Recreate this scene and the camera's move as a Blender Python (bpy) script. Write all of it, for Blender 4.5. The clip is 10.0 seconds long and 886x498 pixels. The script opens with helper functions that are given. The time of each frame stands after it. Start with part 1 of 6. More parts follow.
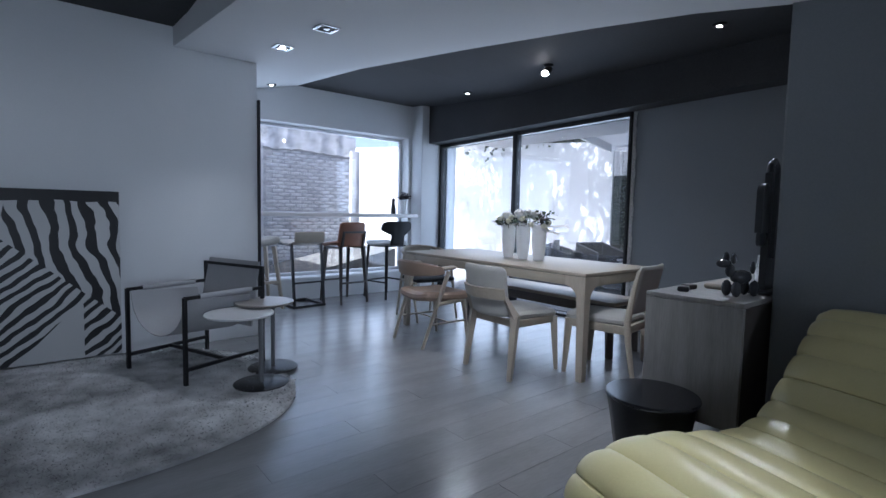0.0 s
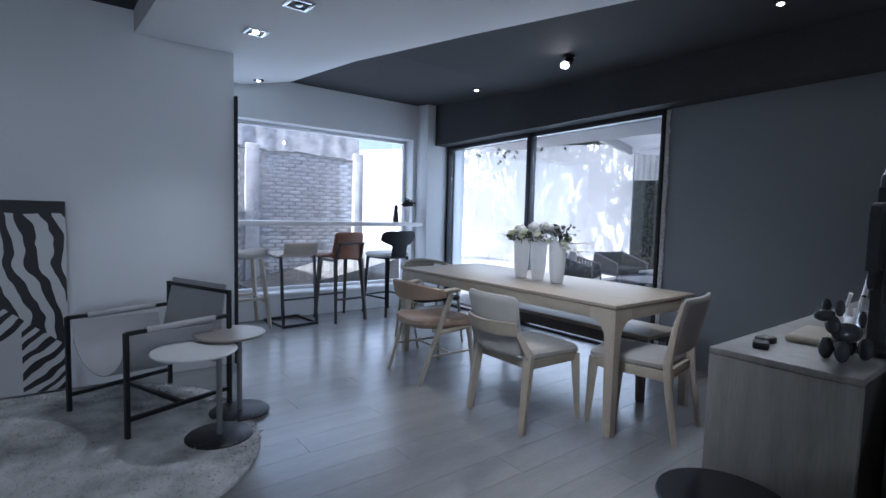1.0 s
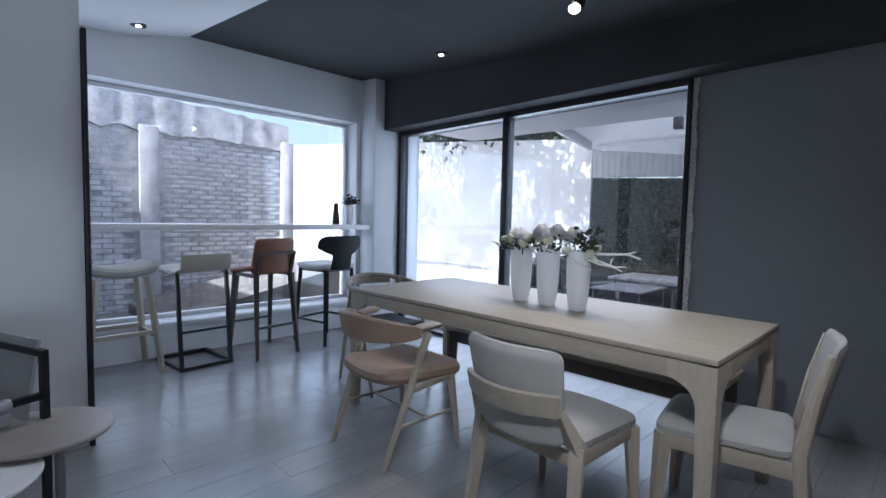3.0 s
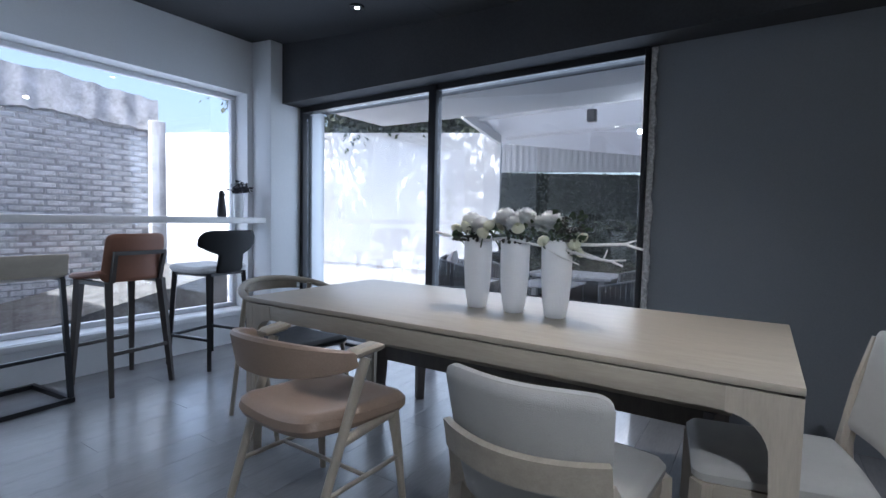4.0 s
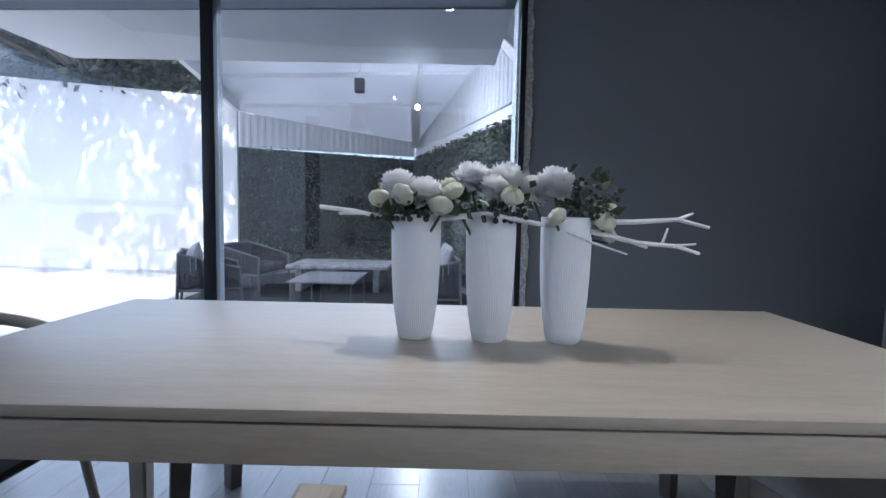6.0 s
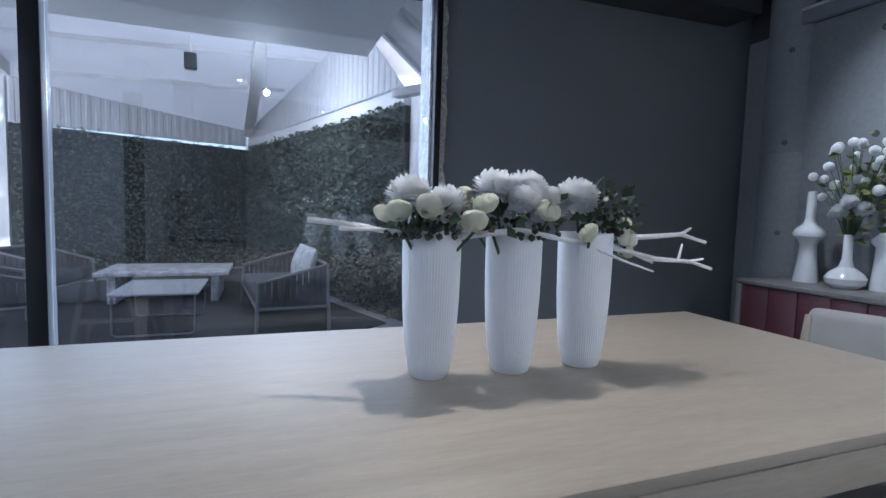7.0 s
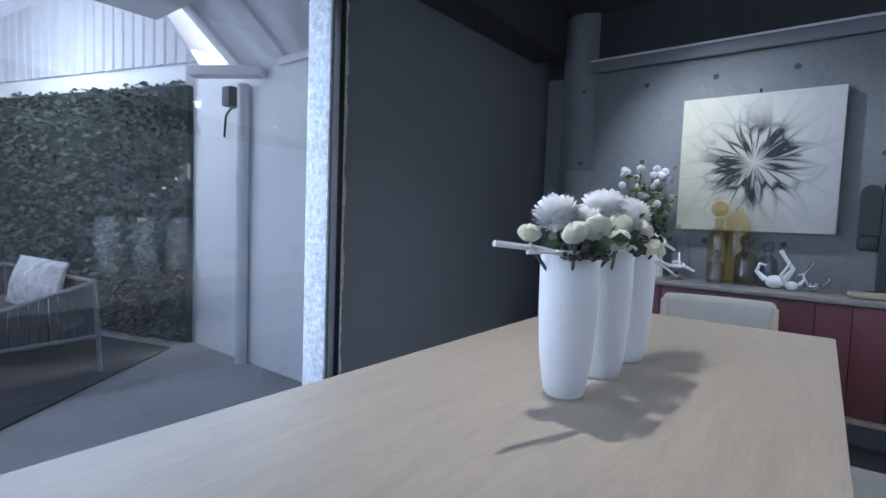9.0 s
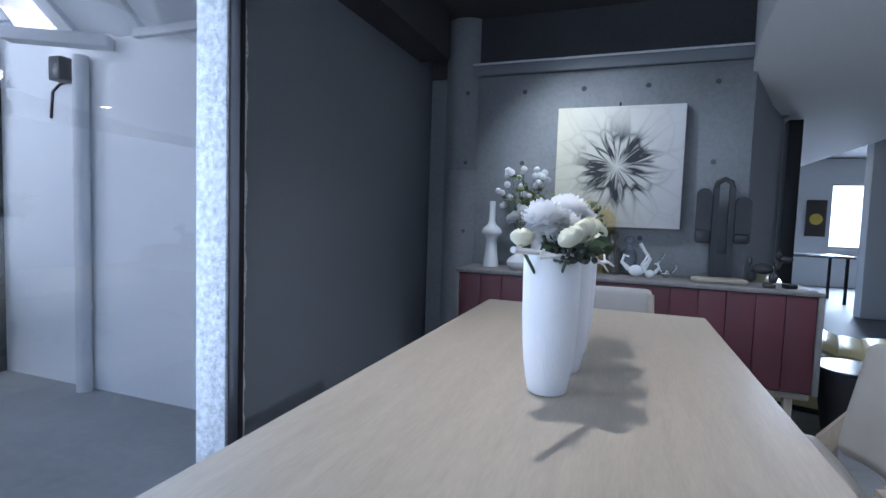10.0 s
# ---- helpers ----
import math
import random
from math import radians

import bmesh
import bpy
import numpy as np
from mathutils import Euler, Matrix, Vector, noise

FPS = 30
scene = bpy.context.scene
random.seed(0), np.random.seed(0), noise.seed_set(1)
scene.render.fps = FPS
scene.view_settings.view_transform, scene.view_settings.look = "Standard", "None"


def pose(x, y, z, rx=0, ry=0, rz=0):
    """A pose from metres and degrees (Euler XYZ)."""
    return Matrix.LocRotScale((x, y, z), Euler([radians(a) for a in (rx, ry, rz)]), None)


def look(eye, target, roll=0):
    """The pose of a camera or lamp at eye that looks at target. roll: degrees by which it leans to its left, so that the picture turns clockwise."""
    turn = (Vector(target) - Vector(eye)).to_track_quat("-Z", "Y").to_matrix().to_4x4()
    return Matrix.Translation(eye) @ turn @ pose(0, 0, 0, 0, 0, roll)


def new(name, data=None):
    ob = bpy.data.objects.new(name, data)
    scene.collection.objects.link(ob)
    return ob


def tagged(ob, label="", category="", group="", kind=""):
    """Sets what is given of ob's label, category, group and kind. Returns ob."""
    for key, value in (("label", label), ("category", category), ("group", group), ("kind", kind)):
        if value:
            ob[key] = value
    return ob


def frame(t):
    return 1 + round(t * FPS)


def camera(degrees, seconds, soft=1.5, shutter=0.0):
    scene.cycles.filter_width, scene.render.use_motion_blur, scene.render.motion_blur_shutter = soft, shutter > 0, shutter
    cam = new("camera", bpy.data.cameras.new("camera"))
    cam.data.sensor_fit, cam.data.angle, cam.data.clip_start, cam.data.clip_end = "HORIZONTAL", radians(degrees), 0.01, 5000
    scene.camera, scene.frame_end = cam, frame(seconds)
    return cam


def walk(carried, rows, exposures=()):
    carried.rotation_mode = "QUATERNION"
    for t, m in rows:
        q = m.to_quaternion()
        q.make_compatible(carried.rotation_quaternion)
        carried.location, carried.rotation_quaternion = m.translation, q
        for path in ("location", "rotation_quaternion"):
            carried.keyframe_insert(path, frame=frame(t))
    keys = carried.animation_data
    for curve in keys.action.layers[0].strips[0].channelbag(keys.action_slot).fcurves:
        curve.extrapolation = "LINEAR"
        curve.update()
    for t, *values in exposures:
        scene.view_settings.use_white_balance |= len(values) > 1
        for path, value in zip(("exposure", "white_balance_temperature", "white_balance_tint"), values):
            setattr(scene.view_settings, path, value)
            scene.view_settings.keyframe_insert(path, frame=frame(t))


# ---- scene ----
cam = camera(83.7, 10.0)
PATH = [
    (0, (1.761, 1.624, 1.14), (3.023, 3.169, 0.994), 1.2),
    (0.5, (1.998, 1.788, 1.184), (3.214, 3.369, 1.041), 1.4),
    (1, (2.195, 2.037, 1.225), (3.417, 3.614, 1.086), 1.5),
    (1.5, (2.352, 2.304, 1.269), (3.577, 3.879, 1.13), 1.6),
    (2, (2.494, 2.569, 1.274), (3.732, 4.134, 1.137), 1.6),
    (3.5, (2.958, 3.37, 1.163), (4.506, 4.63, 1.039), 1.2),
    (4, (3.155, 3.68, 1.134), (4.833, 4.762, 1.012), 1.2),
    (4.5, (3.339, 3.964, 1.12), (5.127, 4.849, 0.991), 1.0),
    (5, (3.512, 4.225, 1.097), (5.401, 4.868, 0.959), 1.2),
    (5.5, (3.672, 4.466, 1.074), (5.633, 4.828, 0.927), 1.1),
    (6, (3.846, 4.653, 1.063), (5.84, 4.665, 0.913), 1.1),
    (7.5, (4.228, 5.254, 1.105), (5.972, 4.286, 0.957), 2.1),
    (8, (4.381, 5.423, 1.101), (5.989, 4.242, 0.963), 2.3),
    (8.5, (4.53, 5.57, 1.11), (5.978, 4.196, 0.981), 2.2),
    (9, (4.653, 5.7, 1.111), (5.867, 4.115, 0.984), 2.1),
    (9.5, (4.789, 5.761, 1.096), (5.747, 4.01, 0.975), 2.0),
    (10, (4.925, 5.804, 1.121), (5.606, 3.928, 0.994), 1.9),
]
EXPOSURES = [(0.0, 1.62, 5900, 13), (2.0, 1.65, 6020, 13), (3.5, 1.56, 6150, 13), (6.0, 1.63, 5830, 13), (8.0, 1.60, 5790, 13), (10.0, 1.78, 5660, 13)]
walk(cam, [(t, look(eye, target, roll)) for t, eye, target, roll in PATH], EXPOSURES)

# ---------------------------------------------------------------- light
world = bpy.data.worlds.new("sky")
scene.world = world
world.use_nodes = True
_wn = world.node_tree
_sky = _wn.nodes.new("ShaderNodeTexSky")
_sky.sky_type, _sky.sun_disc = "NISHITA", False
SUN_EL, SUN_AZ = radians(52), radians(268)
_sky.sun_elevation, _sky.sun_rotation = SUN_EL, SUN_AZ
_sky.dust_density, _sky.ozone_density = 5.0, 0.8
_bg = _wn.nodes["Background"]
_wn.links.new(_sky.outputs[0], _bg.inputs[0])
_bg.inputs[1].default_value = 0.15
_sun = new("sun", bpy.data.lights.new("sun", "SUN"))
_sun.data.energy, _sun.data.angle, _sun.data.color = 5.0, radians(0.9), (1.0, 0.97, 0.93)
_dir = Vector((math.sin(SUN_AZ) * math.cos(SUN_EL), math.cos(SUN_AZ) * math.cos(SUN_EL), math.sin(SUN_EL)))
_sun.rotation_mode = "QUATERNION"
_sun.rotation_quaternion = _dir.to_track_quat("Z", "Y")


def area_light(name, eye, target, w, h, watts, colour):
    ob = new(name, bpy.data.lights.new(name, "AREA"))
    ob.data.shape, ob.data.size, ob.data.size_y = "RECTANGLE", w, h
    ob.data.energy, ob.data.color = watts, colour
    ob.matrix_world = look(eye, target)
    return ob


def spot_light(name, eye, target, watts, cone=95, blend=0.95, colour=(0.86, 0.93, 1.0), radius=0.018):
    ob = new(name, bpy.data.lights.new(name, "SPOT"))
    ob.data.energy, ob.data.spot_size, ob.data.spot_blend = watts, radians(cone), blend
    ob.data.color, ob.data.shadow_soft_size = colour, radius
    ob.matrix_world = look(eye, target)
    return ob


SKYBLUE = (0.72, 0.85, 1.0)
area_light("window_daylight_east", (6.66, 5.80, 1.15), (0, 5.80, 0.9), 2.9, 2.0, 14, SKYBLUE)
area_light("window_daylight_north", (4.4, 7.90, 1.25), (4.4, 0, 1.0), 2.9, 1.8, 8, SKYBLUE)
area_light("window_daylight_back", (0.7, -5.9, 1.3), (0.9, 0, 1.2), 0.8, 1.3, 42, SKYBLUE)

# ---------------------------------------------------------------- materials
MATS = {}


def mat(name, colour, rough=0.5, metal=0.0, var=0.12, scale=6.0, fine=60.0, bump=0.05, stretch=(1, 1, 1), rand=0.0,
        spec=0.5, trans=0.0, coords="Object", spots=0.0):
    """Principled material with a broad and a fine variation of colour, roughness and relief."""
    if name in MATS:
        return MATS[name]
    m = bpy.data.materials.new(name)
    m.use_nodes = True
    nt = m.node_tree
    N, L = nt.nodes, nt.links
    p = N["Principled BSDF"]
    tc, mp = N.new("ShaderNodeTexCoord"), N.new("ShaderNodeMapping")
    mp.inputs["Scale"].default_value = stretch
    L.new(tc.outputs[coords], mp.inputs[0])
    n1, n2 = N.new("ShaderNodeTexNoise"), N.new("ShaderNodeTexNoise")
    n1.inputs["Scale"].default_value, n2.inputs["Scale"].default_value = scale, fine
    n1.inputs["Detail"].default_value, n2.inputs["Detail"].default_value = 5, 4
    L.new(mp.outputs[0], n1.inputs[0]), L.new(mp.outputs[0], n2.inputs[0])
    mx = N.new("ShaderNodeMath")
    mx.operation = "MULTIPLY_ADD"
    mx.inputs[1].default_value = 0.6
    L.new(n1.outputs[0], mx.inputs[0])
    sc = N.new("ShaderNodeMath")
    sc.operation = "MULTIPLY"
    sc.inputs[1].default_value = 0.4
    L.new(n2.outputs[0], sc.inputs[0]), L.new(sc.outputs[0], mx.inputs[2])
    ramp = N.new("ShaderNodeValToRGB")
    e = ramp.color_ramp.elements
    e[0].position, e[1].position = 0.3, 0.7
    e[0].color = (*[max(0, c * (1 - var)) for c in colour], 1)
    e[1].color = (*[min(1, c * (1 + var)) for c in colour], 1)
    L.new(mx.outputs[0], ramp.inputs[0])
    col = ramp.outputs[0]
    if rand:
        oi, hs = N.new("ShaderNodeObjectInfo"), N.new("ShaderNodeHueSaturation")
        mr = N.new("ShaderNodeMapRange")
        mr.inputs[3].default_value, mr.inputs[4].default_value = 1 - rand, 1 + rand
        L.new(oi.outputs["Random"], mr.inputs[0]), L.new(mr.outputs[0], hs.inputs["Value"]), L.new(col, hs.inputs["Color"])
        col = hs.outputs[0]
    L.new(col, p.inputs["Base Color"])
    p.inputs["Metallic"].default_value = metal
    p.inputs["Specular IOR Level"].default_value = spec
    rr = N.new("ShaderNodeMapRange")
    rr.inputs[3].default_value, rr.inputs[4].default_value = max(0.02, rough * 0.85), min(1, rough * 1.15)
    L.new(n1.outputs[0], rr.inputs[0]), L.new(rr.outputs[0], p.inputs["Roughness"])
    if trans:
        p.inputs["Transmission Weight"].default_value = trans
    if bump:
        b = N.new("ShaderNodeBump")
        b.inputs["Strength"].default_value, b.inputs["Distance"].default_value = bump, 0.01
        L.new(mx.outputs[0], b.inputs["Height"]), L.new(b.outputs[0], p.inputs["Normal"])
    MATS[name] = m
    return m


def glow(name, colour, strength):
    m = bpy.data.materials.new(name)
    m.use_nodes = True
    p = m.node_tree.nodes["Principled BSDF"]
    p.inputs["Emission Color"].default_value = (*colour, 1)
    p.inputs["Emission Strength"].default_value = strength
    return m


def pane_glass(name, tint=(0.93, 0.96, 1.0), gloss=0.035):
    """Thin window glass: clear, with a mirror gloss that grows at grazing angles."""
    m = bpy.data.materials.new(name)
    m.use_nodes = True
    N, L = m.node_tree.nodes, m.node_tree.links
    tr, gl, mx, fr = N.new("ShaderNodeBsdfTransparent"), N.new("ShaderNodeBsdfGlossy"), N.new("ShaderNodeMixShader"), N.new("ShaderNodeLayerWeight")
    pw, ml = N.new("ShaderNodeMath"), N.new("ShaderNodeMath")
    pw.operation, ml.operation = "POWER", "MULTIPLY_ADD"
    pw.inputs[1].default_value, ml.inputs[1].default_value, ml.inputs[2].default_value = 5.0, 0.9, gloss
    tr.inputs[0].default_value = (*tint, 1)
    gl.inputs["Roughness"].default_value = 0.01
    L.new(fr.outputs["Facing"], pw.inputs[0]), L.new(pw.outputs[0], ml.inputs[0])
    L.new(ml.outputs[0], mx.inputs[0]), L.new(tr.outputs[0], mx.inputs[1]), L.new(gl.outputs[0], mx.inputs[2])
    L.new(mx.outputs[0], N["Material Output"].inputs[0])
    return m


WHITE = mat("white_wall_paint", (0.70, 0.71, 0.72), 0.75, var=0.04, scale=1.5, fine=90, bump=0.05)
CEIL = mat("white_ceiling_paint", (0.74, 0.75, 0.76), 0.8, var=0.03, scale=1.2, fine=80, bump=0.03)
BLACK = mat("black_ceiling_paint", (0.056, 0.057, 0.061), 0.8, var=0.2, scale=2, fine=70, bump=0.05, spec=0.2)
GREYWALL = mat("dark_grey_wall_paint", (0.212, 0.224, 0.244), 0.6, var=0.09, scale=0.9, fine=110, bump=0.06)
CONC = mat("fair_faced_concrete", (0.24, 0.25, 0.26), 0.6, var=0.2, scale=2.2, fine=45, bump=0.12)
FLOORBASE = mat("floor_joint", (0.16, 0.16, 0.165), 0.6, var=0.1)
PLANK = mat("grey_floor_plank", (0.22, 0.22, 0.225), 0.24, var=0.16, scale=3, fine=40, bump=0.05, stretch=(0.35, 2.2, 1), rand=0.025, spec=0.8)
BLACKMETAL = mat("black_metal", (0.022, 0.022, 0.025), 0.4, 0.3, var=0.2, fine=150, bump=0.03)
OAK = mat("pale_oak", (0.36, 0.312, 0.25), 0.46, var=0.14, scale=5, fine=32, bump=0.05, stretch=(6, 0.7, 6), spec=0.35)
OAKLEG = mat("pale_oak_upright", (0.41, 0.355, 0.285), 0.45, var=0.13, scale=5, fine=32, bump=0.05, stretch=(6, 6, 0.7))
LINEN = mat("grey_beige_linen", (0.37, 0.357, 0.33), 0.9, var=0.10, scale=9, fine=420, bump=0.3)
TAN = mat("tan_leather", (0.33, 0.235, 0.175), 0.5, var=0.14, scale=8, fine=160, bump=0.14)
DARKLEATHER = mat("black_leather", (0.010, 0.010, 0.011), 0.6, var=0.2, scale=8, fine=160, bump=0.12, spec=0.2)
DARKWOOD = mat("dark_stained_wood", (0.055, 0.045, 0.04), 0.5, var=0.2, scale=6, fine=40, bump=0.08, stretch=(5, 5, 0.7))
VASEWHITE = mat("white_bisque", (0.80, 0.80, 0.81), 0.45, var=0.03, scale=8, fine=120, bump=0.04)
GLOSSWHITE = mat("white_glazed_ceramic", (0.82, 0.82, 0.82), 0.12, var=0.02, scale=6, bump=0.0)


def translucent(name, colour, share, scale=1.4):
    """A thin material that lets part of the light through, with faint stains."""
    m = bpy.data.materials.new(name)
    m.use_nodes = True
    N, L = m.node_tree.nodes, m.node_tree.links
    tr, df, mx, nz, rp = N.new("ShaderNodeBsdfTranslucent"), N.new("ShaderNodeBsdfDiffuse"), N.new("ShaderNodeMixShader"), N.new("ShaderNodeTexNoise"), N.new("ShaderNodeValToRGB")
    nz.inputs["Scale"].default_value, nz.inputs["Detail"].default_value = scale, 6
    rp.color_ramp.elements[0].color, rp.color_ramp.elements[1].color = (*[c * 0.86 for c in colour], 1), (*colour, 1)
    tcn = N.new("ShaderNodeTexCoord")
    L.new(tcn.outputs["Object"], nz.inputs[0]), L.new(nz.outputs[0], rp.inputs[0])
    L.new(rp.outputs[0], tr.inputs[0]), L.new(rp.outputs[0], df.inputs[0])
    mx.inputs[0].default_value = share
    L.new(df.outputs[0], mx.inputs[1]), L.new(tr.outputs[0], mx.inputs[2])
    L.new(mx.outputs[0], N["Material Output"].inputs[0])
    return m


PETAL = translucent("white_petal", (0.95, 0.95, 0.95), 0.25, 30)
CREAM = translucent("cream_petal", (0.90, 0.885, 0.74), 0.40, 25)
LEAF = mat("dark_green_leaf", (0.045, 0.075, 0.035), 0.5, var=0.35, scale=20, bump=0.1)
BERRY = mat("dark_berry", (0.03, 0.032, 0.025), 0.4, var=0.3, scale=40, bump=0.05)
TWIG = mat("whitewashed_twig", (0.74, 0.73, 0.72), 0.7, var=0.12, scale=30, fine=120, bump=0.25)
RENDERWALL = mat("white_rendered_yard_wall", (0.88, 0.89, 0.90), 0.85, var=0.06, scale=1.2, fine=50, bump=0.15)
WHITEMETAL = mat("white_painted_steel", (0.66, 0.67, 0.69), 0.45, var=0.06, scale=3, fine=60, bump=0.04)
YARD = mat("yard_paving", (0.15, 0.15, 0.15), 0.75, var=0.2, scale=1.6, fine=40, bump=0.15)
DECK = mat("grey_yard_screed", (0.29, 0.295, 0.30), 0.5, var=0.25, scale=1.5, fine=30, bump=0.1)
MAROON = mat("maroon_lacquer", (0.115, 0.032, 0.04), 0.45, var=0.12, scale=4, fine=60, bump=0.05, rand=0.12)
GREYWOOD = mat("grey_washed_wood", (0.23, 0.215, 0.205), 0.5, var=0.22, scale=4, fine=30, bump=0.08, stretch=(5, 5, 0.5))
CHROME = mat("polished_steel", (0.75, 0.76, 0.78), 0.14, 1.0, var=0.03, bump=0.0)
GLASS = pane_glass("clear_pane", gloss=0.08)

# ---------------------------------------------------------------- building helpers


def mesh_of(bm, name, material, smooth=True):
    me = bpy.data.meshes.new(name)
    bmesh.ops.recalc_face_normals(bm, faces=bm.faces)
    bm.to_mesh(me)
    bm.free()
    if smooth:
        me.polygons.foreach_set("use_smooth", [True] * len(me.polygons))
        me.set_sharp_from_angle(angle=radians(38))
    me.materials.append(material)
    return me


def part(name, bm, material, parent=None, label=""):
    ob = new(name, mesh_of(bm, name, material))
    if parent is not None:
        ob.parent = parent
    return tagged(ob, label)


def piece(name, me, parent, m):
    ob = new(name, me)
    ob.parent = parent
    ob.matrix_basis = m
    return ob


def thing(name, m, label, category, group="", kind=""):
    ob = new(name)
    ob.empty_display_size = 0.1
    ob.matrix_basis = m
    return tagged(ob, label, category, group, kind)


def structure(name, bm, material, label, category):
    return tagged(part(name, bm, material), label, category, kind="structure")


def merge(bm, other, m=None):
    if m is not None:
        bmesh.ops.transform(other, matrix=m, verts=other.verts)
    me = bpy.data.meshes.new("tmp")
    other.to_mesh(me)
    other.free()
    bm.from_mesh(me)
    bpy.data.meshes.remove(me)
    return bm


def box(x0, x1, y0, y1, z0, z1, bevel=0.0, bm=None, m=None, seg=2):
    b = bmesh.new()
    bmesh.ops.create_cube(b, size=1)
    for v in b.verts:
        v.co = Vector(((x0 + x1) / 2 + v.co.x * (x1 - x0), (y0 + y1) / 2 + v.co.y * (y1 - y0), (z0 + z1) / 2 + v.co.z * (z1 - z0)))
    if bevel:
        bmesh.ops.bevel(b, geom=b.edges[:], offset=bevel, segments=seg, affect="EDGES", profile=0.5)
    if m is not None:
        bmesh.ops.transform(b, matrix=m, verts=b.verts)
    return b if bm is None else merge(bm, b)


def prism(outline, z0, z1, bm=None):
    """A plan outline (list of xy) pulled up from z0 to z1; z1 may be a function of (x, y)."""
    b = bm or bmesh.new()
    zl = z0 if callable(z0) else (lambda x, y: z0)
    zt = z1 if callable(z1) else (lambda x, y: z1)
    lo = [b.verts.new((x, y, zl(x, y))) for x, y in outline]
    hi = [b.verts.new((x, y, zt(x, y))) for x, y in outline]
    n = len(outline)
    b.faces.new(lo[::-1]), b.faces.new(hi)
    for i in range(n):
        b.faces.new((lo[i], lo[(i + 1) % n], hi[(i + 1) % n], hi[i]))
    return b


def rod(a, c, r0, r1=None, bm=None, sides=12, square=False):
    """A straight tapered member from a to c."""
    r1 = r0 if r1 is None else r1
    b = bm or bmesh.new()
    a, c = Vector(a), Vector(c)
    q = (c - a).to_track_quat("Z", "Y")
    n = 4 if square else sides
    off = math.pi / 4 if square else 0
    rings = []
    for p, r in ((a, r0), (c, r1)):
        rr = r * (math.sqrt(2) if square else 1)
        rings.append([b.verts.new(p + q @ Vector((rr * math.cos(off + 2 * math.pi * i / n), rr * math.sin(off + 2 * math.pi * i / n), 0))) for i in range(n)])
    for i in range(n):
        b.faces.new((rings[0][i], rings[0][(i + 1) % n], rings[1][(i + 1) % n], rings[1][i]))
    b.faces.new(rings[0][::-1]), b.faces.new(rings[1])
    return b


def tube(pts, r, bm=None, sides=10, closed=False):
    """A round tube along points; r may be a list of radii."""
    b = bm or bmesh.new()
    pts = [Vector(p) for p in pts]
    n = len(pts)
    rr = r if isinstance(r, (list, tuple)) else [r] * n
    rings, up = [], None
    for i, p in enumerate(pts):
        d = (pts[(i + 1) % n] - pts[i - 1]) if closed else (pts[min(i + 1, n - 1)] - pts[max(i - 1, 0)])
        d.normalize()
        if up is None:
            up = Vector((0, 0, 1)) if abs(d.z) < 0.9 else Vector((1, 0, 0))
        side = d.cross(up).normalized()
        up = side.cross(d).normalized()
        rings.append([b.verts.new(p + (side * math.cos(2 * math.pi * k / sides) + up * math.sin(2 * math.pi * k / sides)) * rr[i]) for k in range(sides)])
    for i in range(n if closed else n - 1):
        A, B = rings[i], rings[(i + 1) % n]
        for k in range(sides):
            b.faces.new((A[k], A[(k + 1) % sides], B[(k + 1) % sides], B[k]))
    if not closed:
        b.faces.new(rings[0][::-1]), b.faces.new(rings[-1])
    return b


def lathe(profile, bm=None, sides=32, centre=(0, 0, 0), flute=0.0):
    """A turned body from (radius, height) pairs, bottom to top."""
    b = bm or bmesh.new()
    rings = []
    for r, z in profile:
        if r < 1e-5:
            rings.append([b.verts.new((centre[0], centre[1], centre[2] + z))])
        else:
            rings.append([b.verts.new((centre[0] + (r + (flute if k % 2 else 0)) * math.cos(2 * math.pi * k / sides),
                                       centre[1] + (r + (flute if k % 2 else 0)) * math.sin(2 * math.pi * k / sides), centre[2] + z)) for k in range(sides)])
    for A, B in zip(rings, rings[1:]):
        for k in range(sides):
            k2 = (k + 1) % sides
            if len(A) == 1 and len(B) == 1:
                continue
            if len(A) == 1:
                b.faces.new((A[0], B[k2], B[k]))
            elif len(B) == 1:
                b.faces.new((A[k], A[k2], B[0]))
            else:
                b.faces.new((A[k], A[k2], B[k2], B[k]))
    if len(rings[0]) > 1:
        b.faces.new(rings[0][::-1])
    if len(rings[-1]) > 1:
        b.faces.new(rings[-1])
    return b


def soft_corner(u, v, c):
    """Moves a place near a corner of the unit square onto a rounded corner of size c."""
    a, d = abs(2 * u - 1), abs(2 * v - 1)
    p, q = (a - (1 - c)) / c, (d - (1 - c)) / c
    if p <= 0 or q <= 0:
        return u, v
    k = max(p, q) / math.hypot(p, q)
    return 0.5 + math.copysign(0.5 * (1 - c + c * p * k), u - 0.5), 0.5 + math.copysign(0.5 * (1 - c + c * q * k), v - 0.5)


